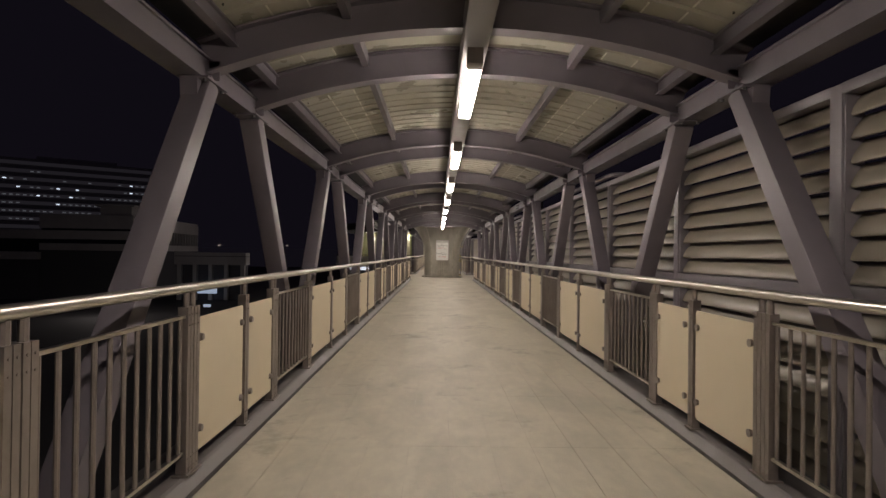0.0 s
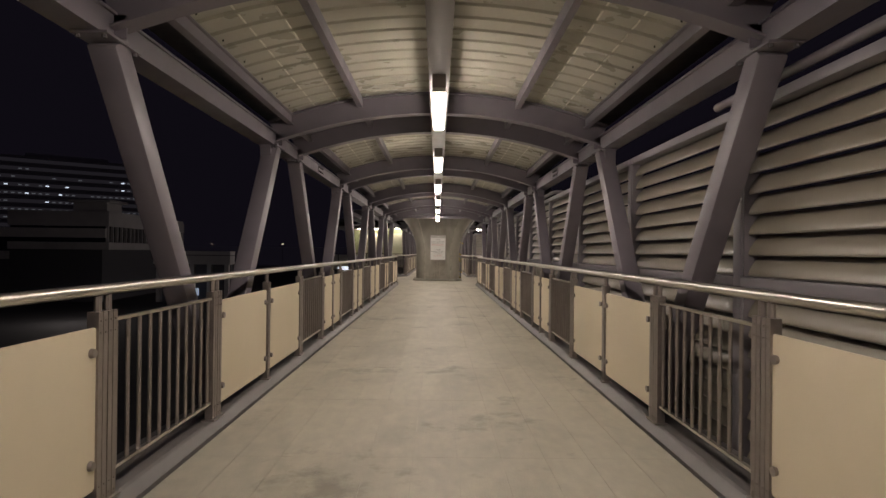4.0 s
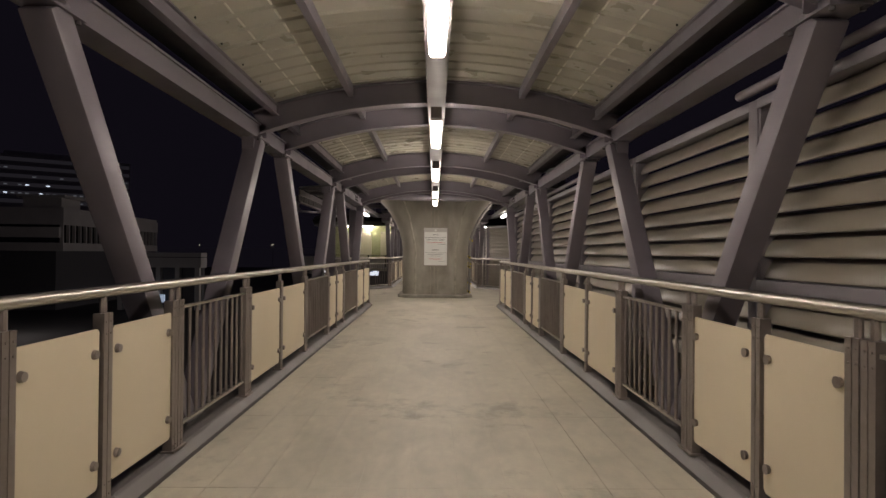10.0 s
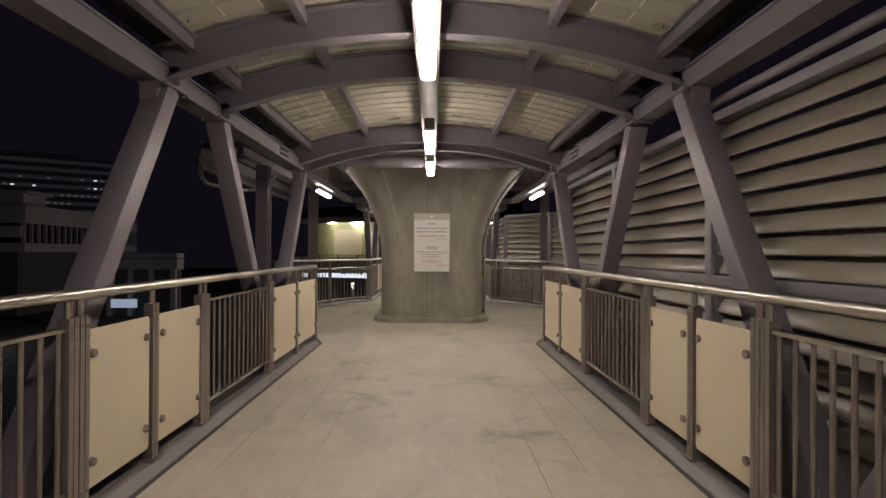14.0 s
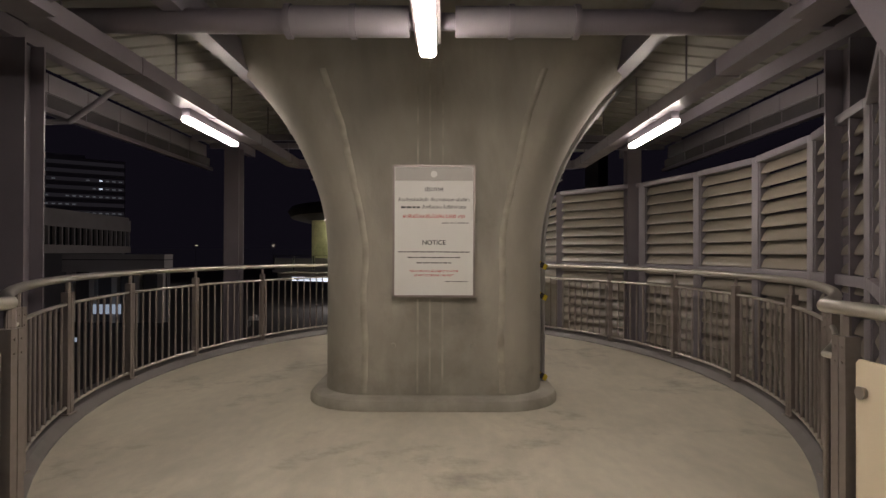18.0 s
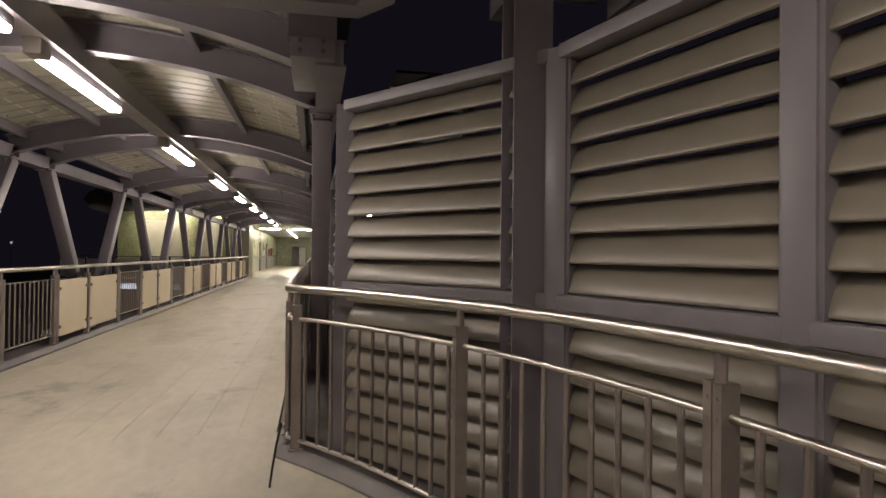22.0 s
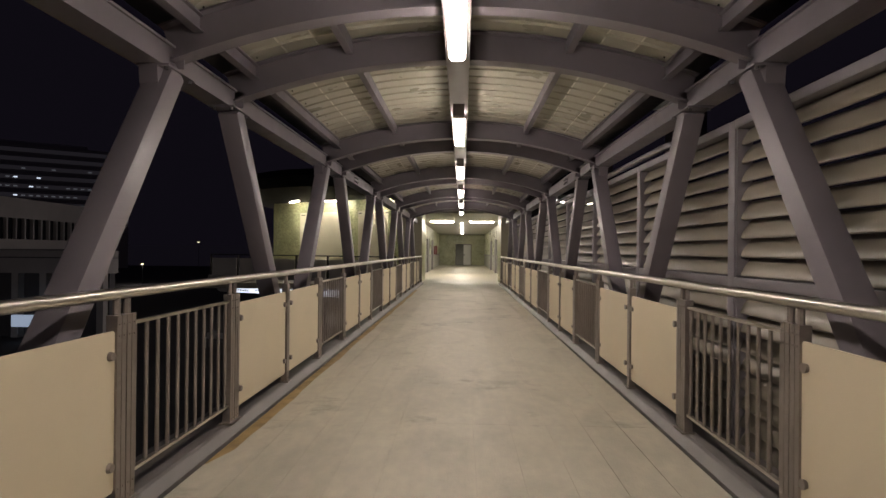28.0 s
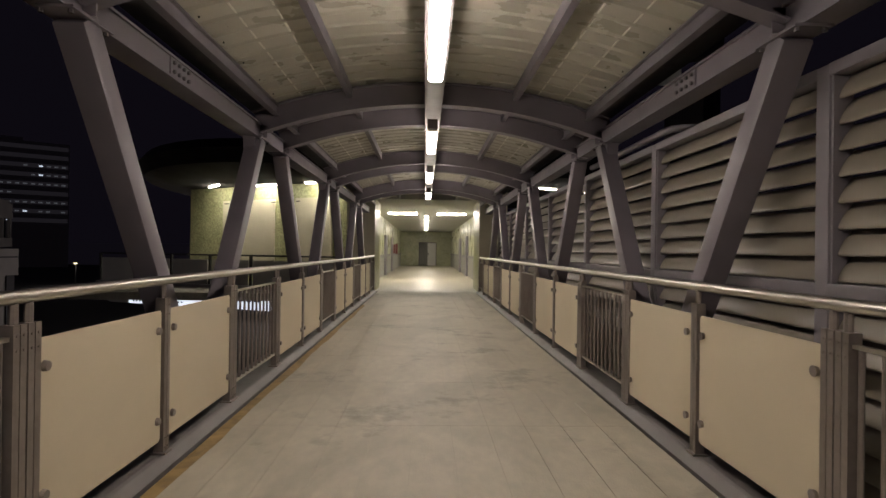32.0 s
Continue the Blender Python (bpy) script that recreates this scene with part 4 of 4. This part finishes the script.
# doorways and fittings along the passage
def wall_unit(name, label, category, side, y0, y1, z0, z1, material, depth=0.06):
    bm = bmesh.new()
    a, b = sorted((XC + side * (HX - depth), XC + side * HX))
    box(bm, a, y0, z0, b, y1, z1)
    return tagged(part(name, bm, material, bevel=0.006), label, category)


for s in (-1, 1):
    wall_unit("door_frame", "pale grey door casing in the passage wall", "door", s, 80.0, 81.2, 0.0, 2.2, M_FRAME, 0.12)
    wall_unit("door_frame", "pale grey door casing in the passage wall", "door", s, 86.0, 87.2, 0.0, 2.2, M_FRAME, 0.12)
wall_unit("fire_cabinet", "red fire hose cabinet on the passage wall", "fire cabinet", -1, 88.3, 89.0, 1.15, 1.78, M_CABINET, 0.18)
wall_unit("fire_cabinet", "red fire hose cabinet on the passage wall", "fire cabinet", -1, 91.4, 92.0, 1.1, 1.85, M_CABINET, 0.18)
wall_unit("wall_notice", "narrow dark framed notice on the passage wall", "notice", -1, 71.0, 71.6, 0.6, 1.9, M_DARK, 0.05)


# ---------- curved entrance wall beside the station ----------
ENTRANCE_LAMPS = ((-9.09, 73.3, 35), (-6.78, 72.6, 62), (-4.3, 71.2, 60))
OVAL = [(-10.9, 75.4), (-9.04, 74.36), (-6.37, 72.85), (-5.40, 72.29), (-3.72, 71.32), (-2.5, 70.6)]


def facet(name, a, b, z0, z1, material, label, off=0.0, thick=0.2, kind="structure", cat="wall"):
    a, b = Vector((*a, 0)), Vector((*b, 0))
    d = (b - a).normalized()
    nrm = Vector((d.y, -d.x, 0))
    bm = bmesh.new()
    pr = [(-off, z0), (-off, z1), (thick - off, z1), (thick - off, z0)]
    sweep(bm, pr, [(a, -nrm, (0, 0, 1)), (b, -nrm, (0, 0, 1))])
    ob = part(name, bm, material)
    if kind:
        tagged(ob, label, cat, kind=kind)
    else:
        tagged(ob, label, cat)
    return ob


for i, (a, b) in enumerate(zip(OVAL, OVAL[1:])):
    facet("wall_entrance_%d" % (i + 1), a, b, -0.2, 4.04, M_GREEN, "green mosaic wall of the lit station entrance")
for a, b in ((OVAL[1], OVAL[2]), (OVAL[3], OVAL[4])):
    facet("wall_panel", a, b, 0.1, 3.45, M_CREAMWALL, "tall flush cream panel in the green entrance wall", off=0.04, thick=0.035, kind="", cat="panel")
    va, vb = Vector((*a, 0)), Vector((*b, 0))
    for f in (0.03, 0.93):
        p = va.lerp(vb, f)
        q = va.lerp(vb, f + 0.1)
        facet("hinge", (p.x, p.y), (q.x, q.y), 3.30, 3.34, M_DARK, "small dark hinge plate on the cream panel", off=0.06, thick=0.02, kind="", cat="hinge")
slab("floor_terrace", -11.3, -2.55, 67.0, 78.0, -0.3, -0.05, M_FLOOR, "pale terrace floor before the station entrance", "floor")
for x, y, turn in ENTRANCE_LAMPS:
    copy_thing(HALL_LAMP, pose(x, y, 4.012, 0, 0, turn))


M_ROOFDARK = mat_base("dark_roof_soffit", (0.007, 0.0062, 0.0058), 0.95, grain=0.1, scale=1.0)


def oval_roof():
    bm = bmesh.new()
    n = 48
    rings = []
    for z, g in ((4.05, 0.86), (4.25, 0.97), (4.7, 1.0), (5.05, 0.97)):
        rings.append([bm.verts.new((-6.0 + 7.4 * g * math.cos(2 * math.pi * i / n), 80.0 + 12.5 * g * math.sin(2 * math.pi * i / n), z)) for i in range(n)])
    for r0, r1 in zip(rings, rings[1:]):
        for i in range(n):
            j = (i + 1) % n
            bm.faces.new((r0[i], r0[j], r1[j], r1[i]))
    bm.faces.new(rings[0][::-1])
    bm.faces.new(rings[-1])
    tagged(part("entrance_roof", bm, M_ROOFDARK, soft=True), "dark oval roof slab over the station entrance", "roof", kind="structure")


oval_roof()
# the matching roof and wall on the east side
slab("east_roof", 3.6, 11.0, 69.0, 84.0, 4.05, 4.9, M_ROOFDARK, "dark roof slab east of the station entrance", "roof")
for x, y in ((5.0, 72.3), (6.75, 73.3)):
    copy_thing(HALL_LAMP, pose(x, y, 4.012, 0, 0, -60))


# ---------- street level ----------
bm = bmesh.new()
box(bm, -900, -900, -6.6, 900, 900, -6.5)
tagged(part("ground", bm, M_BLACKISH), "dark asphalt ground far below the footbridge", "ground", kind="structure")


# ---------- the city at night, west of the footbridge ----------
# dark tone stands for the shade on recessed lower walls and under the parapet
M_WALL_SHADE = mat_base("wall_shade_dark", (0.10, 0.10, 0.11), 0.8)
M_TOWERWALL = mat_base("tower_pale_concrete", (0.5, 0.48, 0.5), 0.8, grain=0.06, scale=0.05)
M_WIN = mat_glow("tower_window_light", (0.75, 0.85, 1.0), 0.9)
M_WIN_DIM = mat_glow("tower_window_dim", (0.8, 0.85, 0.95), 0.07)
# faint glow added to the floor bands so the tower face shows
M_BAND_GLOW = mat_glow("tower_band_glow", (0.9, 0.8, 1.0), 0.012)
M_BAND_GLOW.node_tree.nodes["Principled BSDF"].inputs["Base Color"].default_value = (0.03, 0.03, 0.035, 1)
M_SIGNLIT = mat_glow("lit_sign_face", (0.80, 0.86, 1.0), 1.4)
M_STREET_GLOW = mat_glow("street_level_glow", (0.62, 0.76, 1.0), 0.38)
M_BLUE = mat_base("sign_blue", (0.03, 0.05, 0.28), 0.5)
M_BAND = mat_base("pale_band", (0.50, 0.48, 0.47), 0.8, grain=0.05, scale=0.8, stain=0.12, stain_scale=0.2)


def office_tower():
    # origin at the eastern corner of the long face
    t = thing("office_tower", "dark office tower with scattered lit windows", "tower", (-132.6, 267.6, -6.5))
    t.rotation_euler = (0, 0, radians(35))
    bm = bmesh.new()
    box(bm, -70, 0, 0, 0, 24, 45.3)
    part("wall", bm, M_TOWERWALL, t)
    bm = bmesh.new()
    box(bm, -44, 5, 45.3, -14, 18, 47.2)
    part("roof_block", bm, M_TOWERWALL, t)
    bmr = bmesh.new()
    box(bmr, -69.5, -0.06, 0, -0.4, -0.01, 1.5)
    ribbon = mesh_of(bmr, "glow_band", M_BAND_GLOW)
    bmw = bmesh.new()
    box(bmw, -0.62, -0.14, 0.4, 0.62, -0.07, 0.9)
    me = mesh_of(bmw, "window", M_WIN)
    me_dim = me.copy()
    me_dim.materials[0] = M_WIN_DIM
    rnd = random.Random(11)
    for f in range(9):
        z = 16.2 + 3.3 * f
        share("glow_band", ribbon, t, pose(0, 0, z))
        dense = (0.15, 0.35, 0.6, 0.45, 0.6, 0.3, 0.5, 0.3, 0.12)[f]
        run = 0
        for c in range(30):
            p = dense + (0.3 if run else -0.1)
            run = rnd.random() < p
            if run:
                bright = rnd.random() < (0.22 if f > 5 else 0.06)
                share("window", me if bright else me_dim, t, pose(-68.5 + 2.3 * c, 0, z))


office_tower()


def low_block():
    # the long side runs along the street, away from the bridge
    t = thing("low_building", "pale low building with a band of narrow windows", "building", (-48.0, 90.0, -6.5))
    t.rotation_euler = (0, 0, radians(4.6))
    L = 30.8
    for x0, x1, y0, y1, z0, z1, nm, m in (
            (-14, 0, 0, L - 0.7, 12.9, 13.3, "parapet_cap", M_BAND), (-14, -0.05, 0.05, L, 11.1, 12.9, "parapet", M_BAND),
            (-14, -0.55, 0.6, L - 0.5, 8.75, 11.1, "window_band", M_GLASSDARK), (-14, -0.05, 0.05, L, 7.68, 8.75, "sill_band", M_BAND),
            (-14, -1.2, 0.6, L - 0.4, 0, 7.68, "lower_wall", M_WALL_SHADE)):
        bm = bmesh.new()
        box(bm, x0, y0, z0, x1, y1, z1)
        part(nm, bm, m, t)
    bmf = bmesh.new()
    box(bmf, -0.5, -0.11, 8.75, -0.1, 0.11, 11.1)
    me = mesh_of(bmf, "mullion", M_BAND)
    for k in range(22):
        share("mullion", me, t, pose(0, 0.2 + 1.447 * k, 0))
    bm = bmesh.new()
    box(bm, -5.2, 0.4, 13.3, -0.5, 5.0, 14.6)
    part("roof_house", bm, M_BAND, t)
    bm = bmesh.new()
    box(bm, -5.8, 0.0, 14.6, 0.1, 5.6, 14.95)
    part("roof_canopy", bm, M_BAND, t)
    # lower wing along the cross street
    for x0, x1, y0, y1, z0, z1, nm, m in (
            (-46, -14, -0.6, 9, 9.4, 10.75, "wing_parapet", M_BAND), (-46, -14, 0.2, 9, 7.4, 9.4, "wing_windows", M_GLASSDARK),
            (-46, -14, -0.4, 9, 6.2, 7.4, "wing_sill", M_BAND), (-46, -14, 0.2, 9, 0, 6.2, "wing_wall", M_WALL_SHADE),
            (-14, -0.3, -0.5, 0.05, 9.4, 10.75, "wing_parapet", M_BAND)):
        bm = bmesh.new()
        box(bm, x0, y0, z0, x1, y1, z1)
        part(nm, bm, m, t)


low_block()


def gate_block():
    t = thing("annex", "small pale annex with a plain upper band", "building", (-42.0, 91.0, -6.5))
    for x0, x1, y0, z0, z1, nm, m in ((0, 11.3, 0, 7.05, 7.6, "parapet", M_BAND), (0.05, 11.25, 0.05, 6.95, 7.05, "shadow_gap", M_WALL_SHADE), (0, 11.3, 0, 5.65, 6.95, "upper_wall", M_BAND), (0.2, 11.0, 1.2, 0, 5.65, "back_wall", M_WALL_SHADE)):
        bm = bmesh.new()
        box(bm, x0, y0, z0, x1, 2.0, z1)
        part(nm, bm, m, t)
    bmp = bmesh.new()
    box(bmp, -0.3, 0.5, 0, 0.3, 1.2, 5.65)
    me = mesh_of(bmp, "pillar", M_BAND)
    for x in (0.5, 3.0, 5.5, 8.0, 10.6):
        share("pillar", me, t, pose(x, 0, 0))


gate_block()


def lit_sign():
    a, b = Vector((-13.4, 71.6, 0)), Vector((-5.3, 68.2, 0))
    d = (b - a).normalized()
    t = thing("lit_fascia_sign", "glowing white fascia sign with blue lettering under the terrace", "sign", a + Vector((0, 0, -0.74)))
    t.rotation_euler = (0, 0, math.atan2(d.y, d.x))
    L = (b - a).length
    bm = bmesh.new()
    box(bm, 2.3, 0, 0.0, L, 0.2, 0.62)
    part("face", bm, M_SIGNLIT, t)
    bm = bmesh.new()
    v = [bm.verts.new(p) for p in ((2.29, 0, 0), (2.29, 0, 0.62), (1.1, 0, 0.1), (1.3, 0, 0.0))]
    f = bm.faces.new(v)
    r = bmesh.ops.extrude_face_region(bm, geom=[f])
    bmesh.ops.translate(bm, verts=[e for e in r["geom"] if isinstance(e, bmesh.types.BMVert)], vec=(0, 0.2, 0))
    part("swept_end", bm, M_SIGNGREY, t)
    for cx, m in ((2.65, M_BLUE), (3.05, M_RED)):
        for s in (-1, 1):
            bm = bmesh.new()
            sx = 1 if m is M_RED else -1
            bar(bm, (cx - sx * 0.22, -0.01, 0.40 + s * 0.15), (cx + sx * 0.22, -0.01, 0.40), 0.02, 0.06, up=(0, 1, 0))
            part("emblem_stroke", bm, m, t)
    rnd = random.Random(3)
    for zz, x0, x1, h in ((0.06, 2.50, 3.20, 0.12), (0.10, 3.6, 5.0, 0.07), (0.27, 6.2, 8.4, 0.25)):
        x = x0
        while x < x1:
            w = rnd.uniform(0.08, 0.16) * (h / 0.3 + 0.4)
            bm = bmesh.new()
            box(bm, x, -0.012, zz, min(x + w, x1), 0.0, zz + h * rnd.uniform(0.75, 1.0))
            part("letter_bar", bm, M_BLUE if h > 0.2 else M_INK, t)
            x += w + 0.07
    lettering("\u0e42\u0e23\u0e07\u0e1e\u0e22\u0e32\u0e1a\u0e32\u0e25", 0.42, (3.5, -0.012, 0.26), M_BLUE, parent=t, align="LEFT")


lit_sign()


def terrace_railing():
    a, b = Vector((-13.0, 71.9, 0)), Vector((-2.9, 67.8, 0))
    d = (b - a).normalized()
    L = (b - a).length
    t = thing("terrace_railing", "dark rail with pale panels along the terrace edge", "railing", a)
    t.rotation_euler = (0, 0, math.atan2(d.y, d.x))
    bm = bmesh.new()
    tube(bm, [(0, 0, 1.12), (L, 0, 1.12)], 0.03, 10)
    part("handrail", bm, M_DARK, t)
    n = 6
    for k in range(n + 1):
        bm = bmesh.new()
        box(bm, k * L / n - 0.04, -0.04, -0.1, k * L / n + 0.04, 0.04, 1.12)
        part("post", bm, M_DARK, t)
        if k < n:
            bm = bmesh.new()
            box(bm, k * L / n + 0.1, -0.015, 0.05, (k + 1) * L / n - 0.1, 0.015, 0.95)
            part("panel", bm, M_SIGNGREY, t)


terrace_railing()
facet("terrace_ledge", (-13.0, 71.75), (-2.9, 67.65), -0.12, 0.05, M_BAND, "pale ledge along the edge of the terrace", off=0.12, thick=0.3, cat="ledge")


def glow_thing(name, label, category, at, size, material):
    bm = bmesh.new()
    x, y, z = size
    box(bm, -x / 2, -y / 2, 0, x / 2, y / 2, z)
    ob = part(name, bm, material, bevel=0.02)
    ob.location = at
    return tagged(ob, label, category)


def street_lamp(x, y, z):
    t = thing("street_lamp", "lit street lamp on a thin pole, seen or added", "street lamp", (x, y, -6.5), "street lamps")
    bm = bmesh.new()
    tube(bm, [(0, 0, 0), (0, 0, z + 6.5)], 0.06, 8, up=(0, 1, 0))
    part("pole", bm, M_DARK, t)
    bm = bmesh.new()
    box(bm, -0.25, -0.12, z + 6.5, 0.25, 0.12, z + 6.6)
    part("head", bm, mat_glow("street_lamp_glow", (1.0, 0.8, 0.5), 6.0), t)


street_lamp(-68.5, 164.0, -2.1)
# added lamp, hidden by the entrance wall, to brighten the low building
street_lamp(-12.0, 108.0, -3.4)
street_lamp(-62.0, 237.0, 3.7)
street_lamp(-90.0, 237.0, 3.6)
# first and last are added fill on the pale buildings, without a seen lamp
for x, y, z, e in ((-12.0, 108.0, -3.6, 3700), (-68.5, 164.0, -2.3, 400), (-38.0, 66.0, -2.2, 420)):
    ld = bpy.data.lights.new("street_and_fill_light", "POINT")
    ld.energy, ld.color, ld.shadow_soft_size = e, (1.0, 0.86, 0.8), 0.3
    lo = new("street_and_fill_light", ld)
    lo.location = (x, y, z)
# boxes stand for lights down on the street, a moving vehicle among them
glow_thing("street_glow_box", "glowing bluish box that stands for lights at street level", "sign", (-36.2, 89.6, -5.3), (3.0, 0.2, 1.0), M_STREET_GLOW)
glow_thing("street_glow_box", "glowing bluish box that stands for lights at street level", "sign", (-30.0, 74.0, -5.9), (0.9, 0.2, 0.35), M_STREET_GLOW)


def stall_table():
    t = thing("stall_table", "pale folding table with white packages on the street", "table", (-19.6, 88.0, -6.5))
    bm = bmesh.new()
    box(bm, -0.8, -0.4, 0.78, 0.8, 0.4, 0.82)
    part("tabletop", bm, M_SIGN, t, bevel=0.01)
    for x in (-0.72, 0.72):
        for y in (-0.34, 0.34):
            bm = bmesh.new()
            box(bm, x - 0.025, y - 0.025, 0.0, x + 0.025, y + 0.025, 0.78)
            part("leg", bm, M_SIGNGREY, t)


def package(x, w, d, h):
    bm = bmesh.new()
    box(bm, -w / 2, -d / 2, 0, w / 2, d / 2, h)
    ob = part("package", bm, M_SIGN, bevel=0.02)
    ob.location = (-19.6 + x, 88.0, -5.68)
    tagged(ob, "white package on the pale street table", "package", "packages on the table")


stall_table()
for x, w, d, h in ((-0.55, 0.3, 0.3, 0.35), (-0.1, 0.35, 0.4, 0.5), (0.45, 0.4, 0.35, 0.3)):
    package(x, w, d, h)


def far_hall():
    t = thing("elevated_hall", "dark elevated hall with a lit arched opening in its gable", "building", (10.6, 75.0, 11.9))
    M_HALL = mat_base("hall_dark_cladding", (0.05, 0.042, 0.038), 0.8, grain=0.15, scale=0.6)
    bm = bmesh.new()
    n, rad = 24, 2.3
    arc = [(rad * math.cos(math.pi * i / n), rad * math.sin(math.pi * i / n)) for i in range(n + 1)]
    out = [(x * 1.22, z * 1.22 - (0.25 if i in (0, n) else 0.0)) for i, (x, z) in enumerate(arc)]
    fr = [[bm.verts.new((x, y, z)) for x, z in arc] for y in (0.0, 0.5)]
    bk = [[bm.verts.new((x, y, z)) for x, z in out] for y in (0.0, 0.5)]
    for i in range(n):
        for a, b in ((fr[0], bk[0]), (fr[1], bk[1])):
            bm.faces.new((a[i], a[i + 1], b[i + 1], b[i]))
        bm.faces.new((fr[0][i], fr[0][i + 1], fr[1][i + 1], fr[1][i]))
        bm.faces.new((bk[0][i], bk[0][i + 1], bk[1][i + 1], bk[1][i]))
    part("gable", bm, M_HALL, t)
    bm = bmesh.new()
    box(bm, -3.0, -0.3, -1.4, 3.0, 0.5, 0.0)
    part("parapet", bm, M_HALL, t)
    for x in (-2.6, 2.6):
        bm = bmesh.new()
        box(bm, x - 0.4, 0.0, -18.4, x + 0.4, 4.4, -1.4)
        part("pylon", bm, M_HALL, t)
    bm = bmesh.new()
    box(bm, -3.0, 0.5, 2.9, 3.0, 4.4, 3.1)
    part("roof", bm, M_HALL, t)
    bm = bmesh.new()
    box(bm, -3.0, 4.2, -1.4, 3.0, 4.4, 2.9)
    part("back_wall", bm, M_CEIL, t)
    for k in range(5):
        bm = bmesh.new()
        bar(bm, (-2.4 + 1.1 * k, 0.8, 0.2), (-1.6 + 1.1 * k, 3.6, 2.6), 0.09, 0.14)
        part("rafter", bm, M_STEEL, t)
    bm = bmesh.new()
    bar(bm, (0.05, 1.2, 0.62), (0.65, 2.4, 1.25), 0.16, 0.12)
    part("tube_lamp", bm, mat_glow("hall_tube", (1.0, 0.93, 0.8), 12.0), t, "glowing tube lamp")


far_hall()


# glowing sky-toned strip along the horizon, added to cover the black ground edge
M_HORIZON_GLOW = mat_glow("horizon_glow", (0.0040, 0.0033, 0.0054), 1.0)
M_HORIZON_GLOW.node_tree.nodes["Principled BSDF"].inputs["Base Color"].default_value = (0.02, 0.02, 0.02, 1)
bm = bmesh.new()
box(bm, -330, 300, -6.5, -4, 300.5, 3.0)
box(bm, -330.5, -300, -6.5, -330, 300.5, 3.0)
tagged(part("backdrop", bm, M_HORIZON_GLOW), "glowing sky-toned strip along the far horizon", "backdrop", kind="structure")


# ---------- conduits over the louvre screens ----------
for y0, y1 in ((6.85, 9.6), (15.9, 18.7), (22.9, 25.8), (48.3, 50.9), (53.6, 56.2)):
    bm = bmesh.new()
    x = LX - 0.02
    tube(bm, [(x + 0.5, y0 - 0.03, 2.50), (x + 0.16, y0 - 0.02, 2.52), (x + 0.06, y0 + 0.02, 2.525), (x + 0.01, y0 + 0.1, 2.53), (x, y0 + 0.25, 2.53), (x, y1, 2.53)], 0.034, 12)
    tagged(part("conduit", bm, M_FRAME, soft=True), "grey conduit pipe along the top of the louvre screen", "pipe", "louvre conduits")


# ---------- deck boards ----------
def deck(floor, y0, y1):
    w, l = 3.25 / 11, 1.5
    bm = bmesh.new()
    box(bm, 0.0015, 0.0015, -0.004, w - 0.0015, l - 0.0015, 0.0)
    me = mesh_of(bm, "board", M_FLOOR)
    y = y0
    while y < y1 - 0.01:
        for i in range(11):
            ob = share("board", me, floor, pose(XC - 1.625 + i * w, y, 0))
            if y + l > y1:
                ob.scale = (1, (y1 - y) / l, 1)
        y += l


deck(FLOOR_1, Y_BACK, 29.9)
deck(FLOOR_2, 38.0, Y_PORTAL + 0.3)


def kerb_stain():
    bm = bmesh.new()
    rnd = random.Random(8)
    rows = []
    for i in range(60):
        y = 46.0 + 17.0 * i / 59
        w = 0.075 + 0.012 * rnd.random() + 0.02 * math.sin(i * 0.35) ** 2
        if i in (0, 59):
            w = 0.01
        rows.append([bm.verts.new((x, y, z)) for x, z in ((XC - 1.618, 0.004), (XC - 1.618 + w, 0.004))])
    for a, b in zip(rows, rows[1:]):
        bm.faces.new((a[0], a[1], b[1], b[0]))
    ob = part("stain", bm, mat_base("rust_stain", (0.34, 0.235, 0.10), 0.7, grain=0.25, scale=9, stain=0.3, stain_scale=4), FLOOR_2, "yellow-brown rust stain")


kerb_stain()


def cable(pts, r, label):
    bm = bmesh.new()
    tube(bm, pts, r, 8, up=(0.3, 1, 0.1))
    return tagged(part("cable", bm, M_DARK, soft=True), label, "cable")


cable([(1.63, 36.87, 0.006), (1.645, 36.85, 0.12), (1.67, 36.80, 0.28), (1.70, 36.76, 0.42)], 0.007, "stiff black cable end leaning on the kerb by the post")
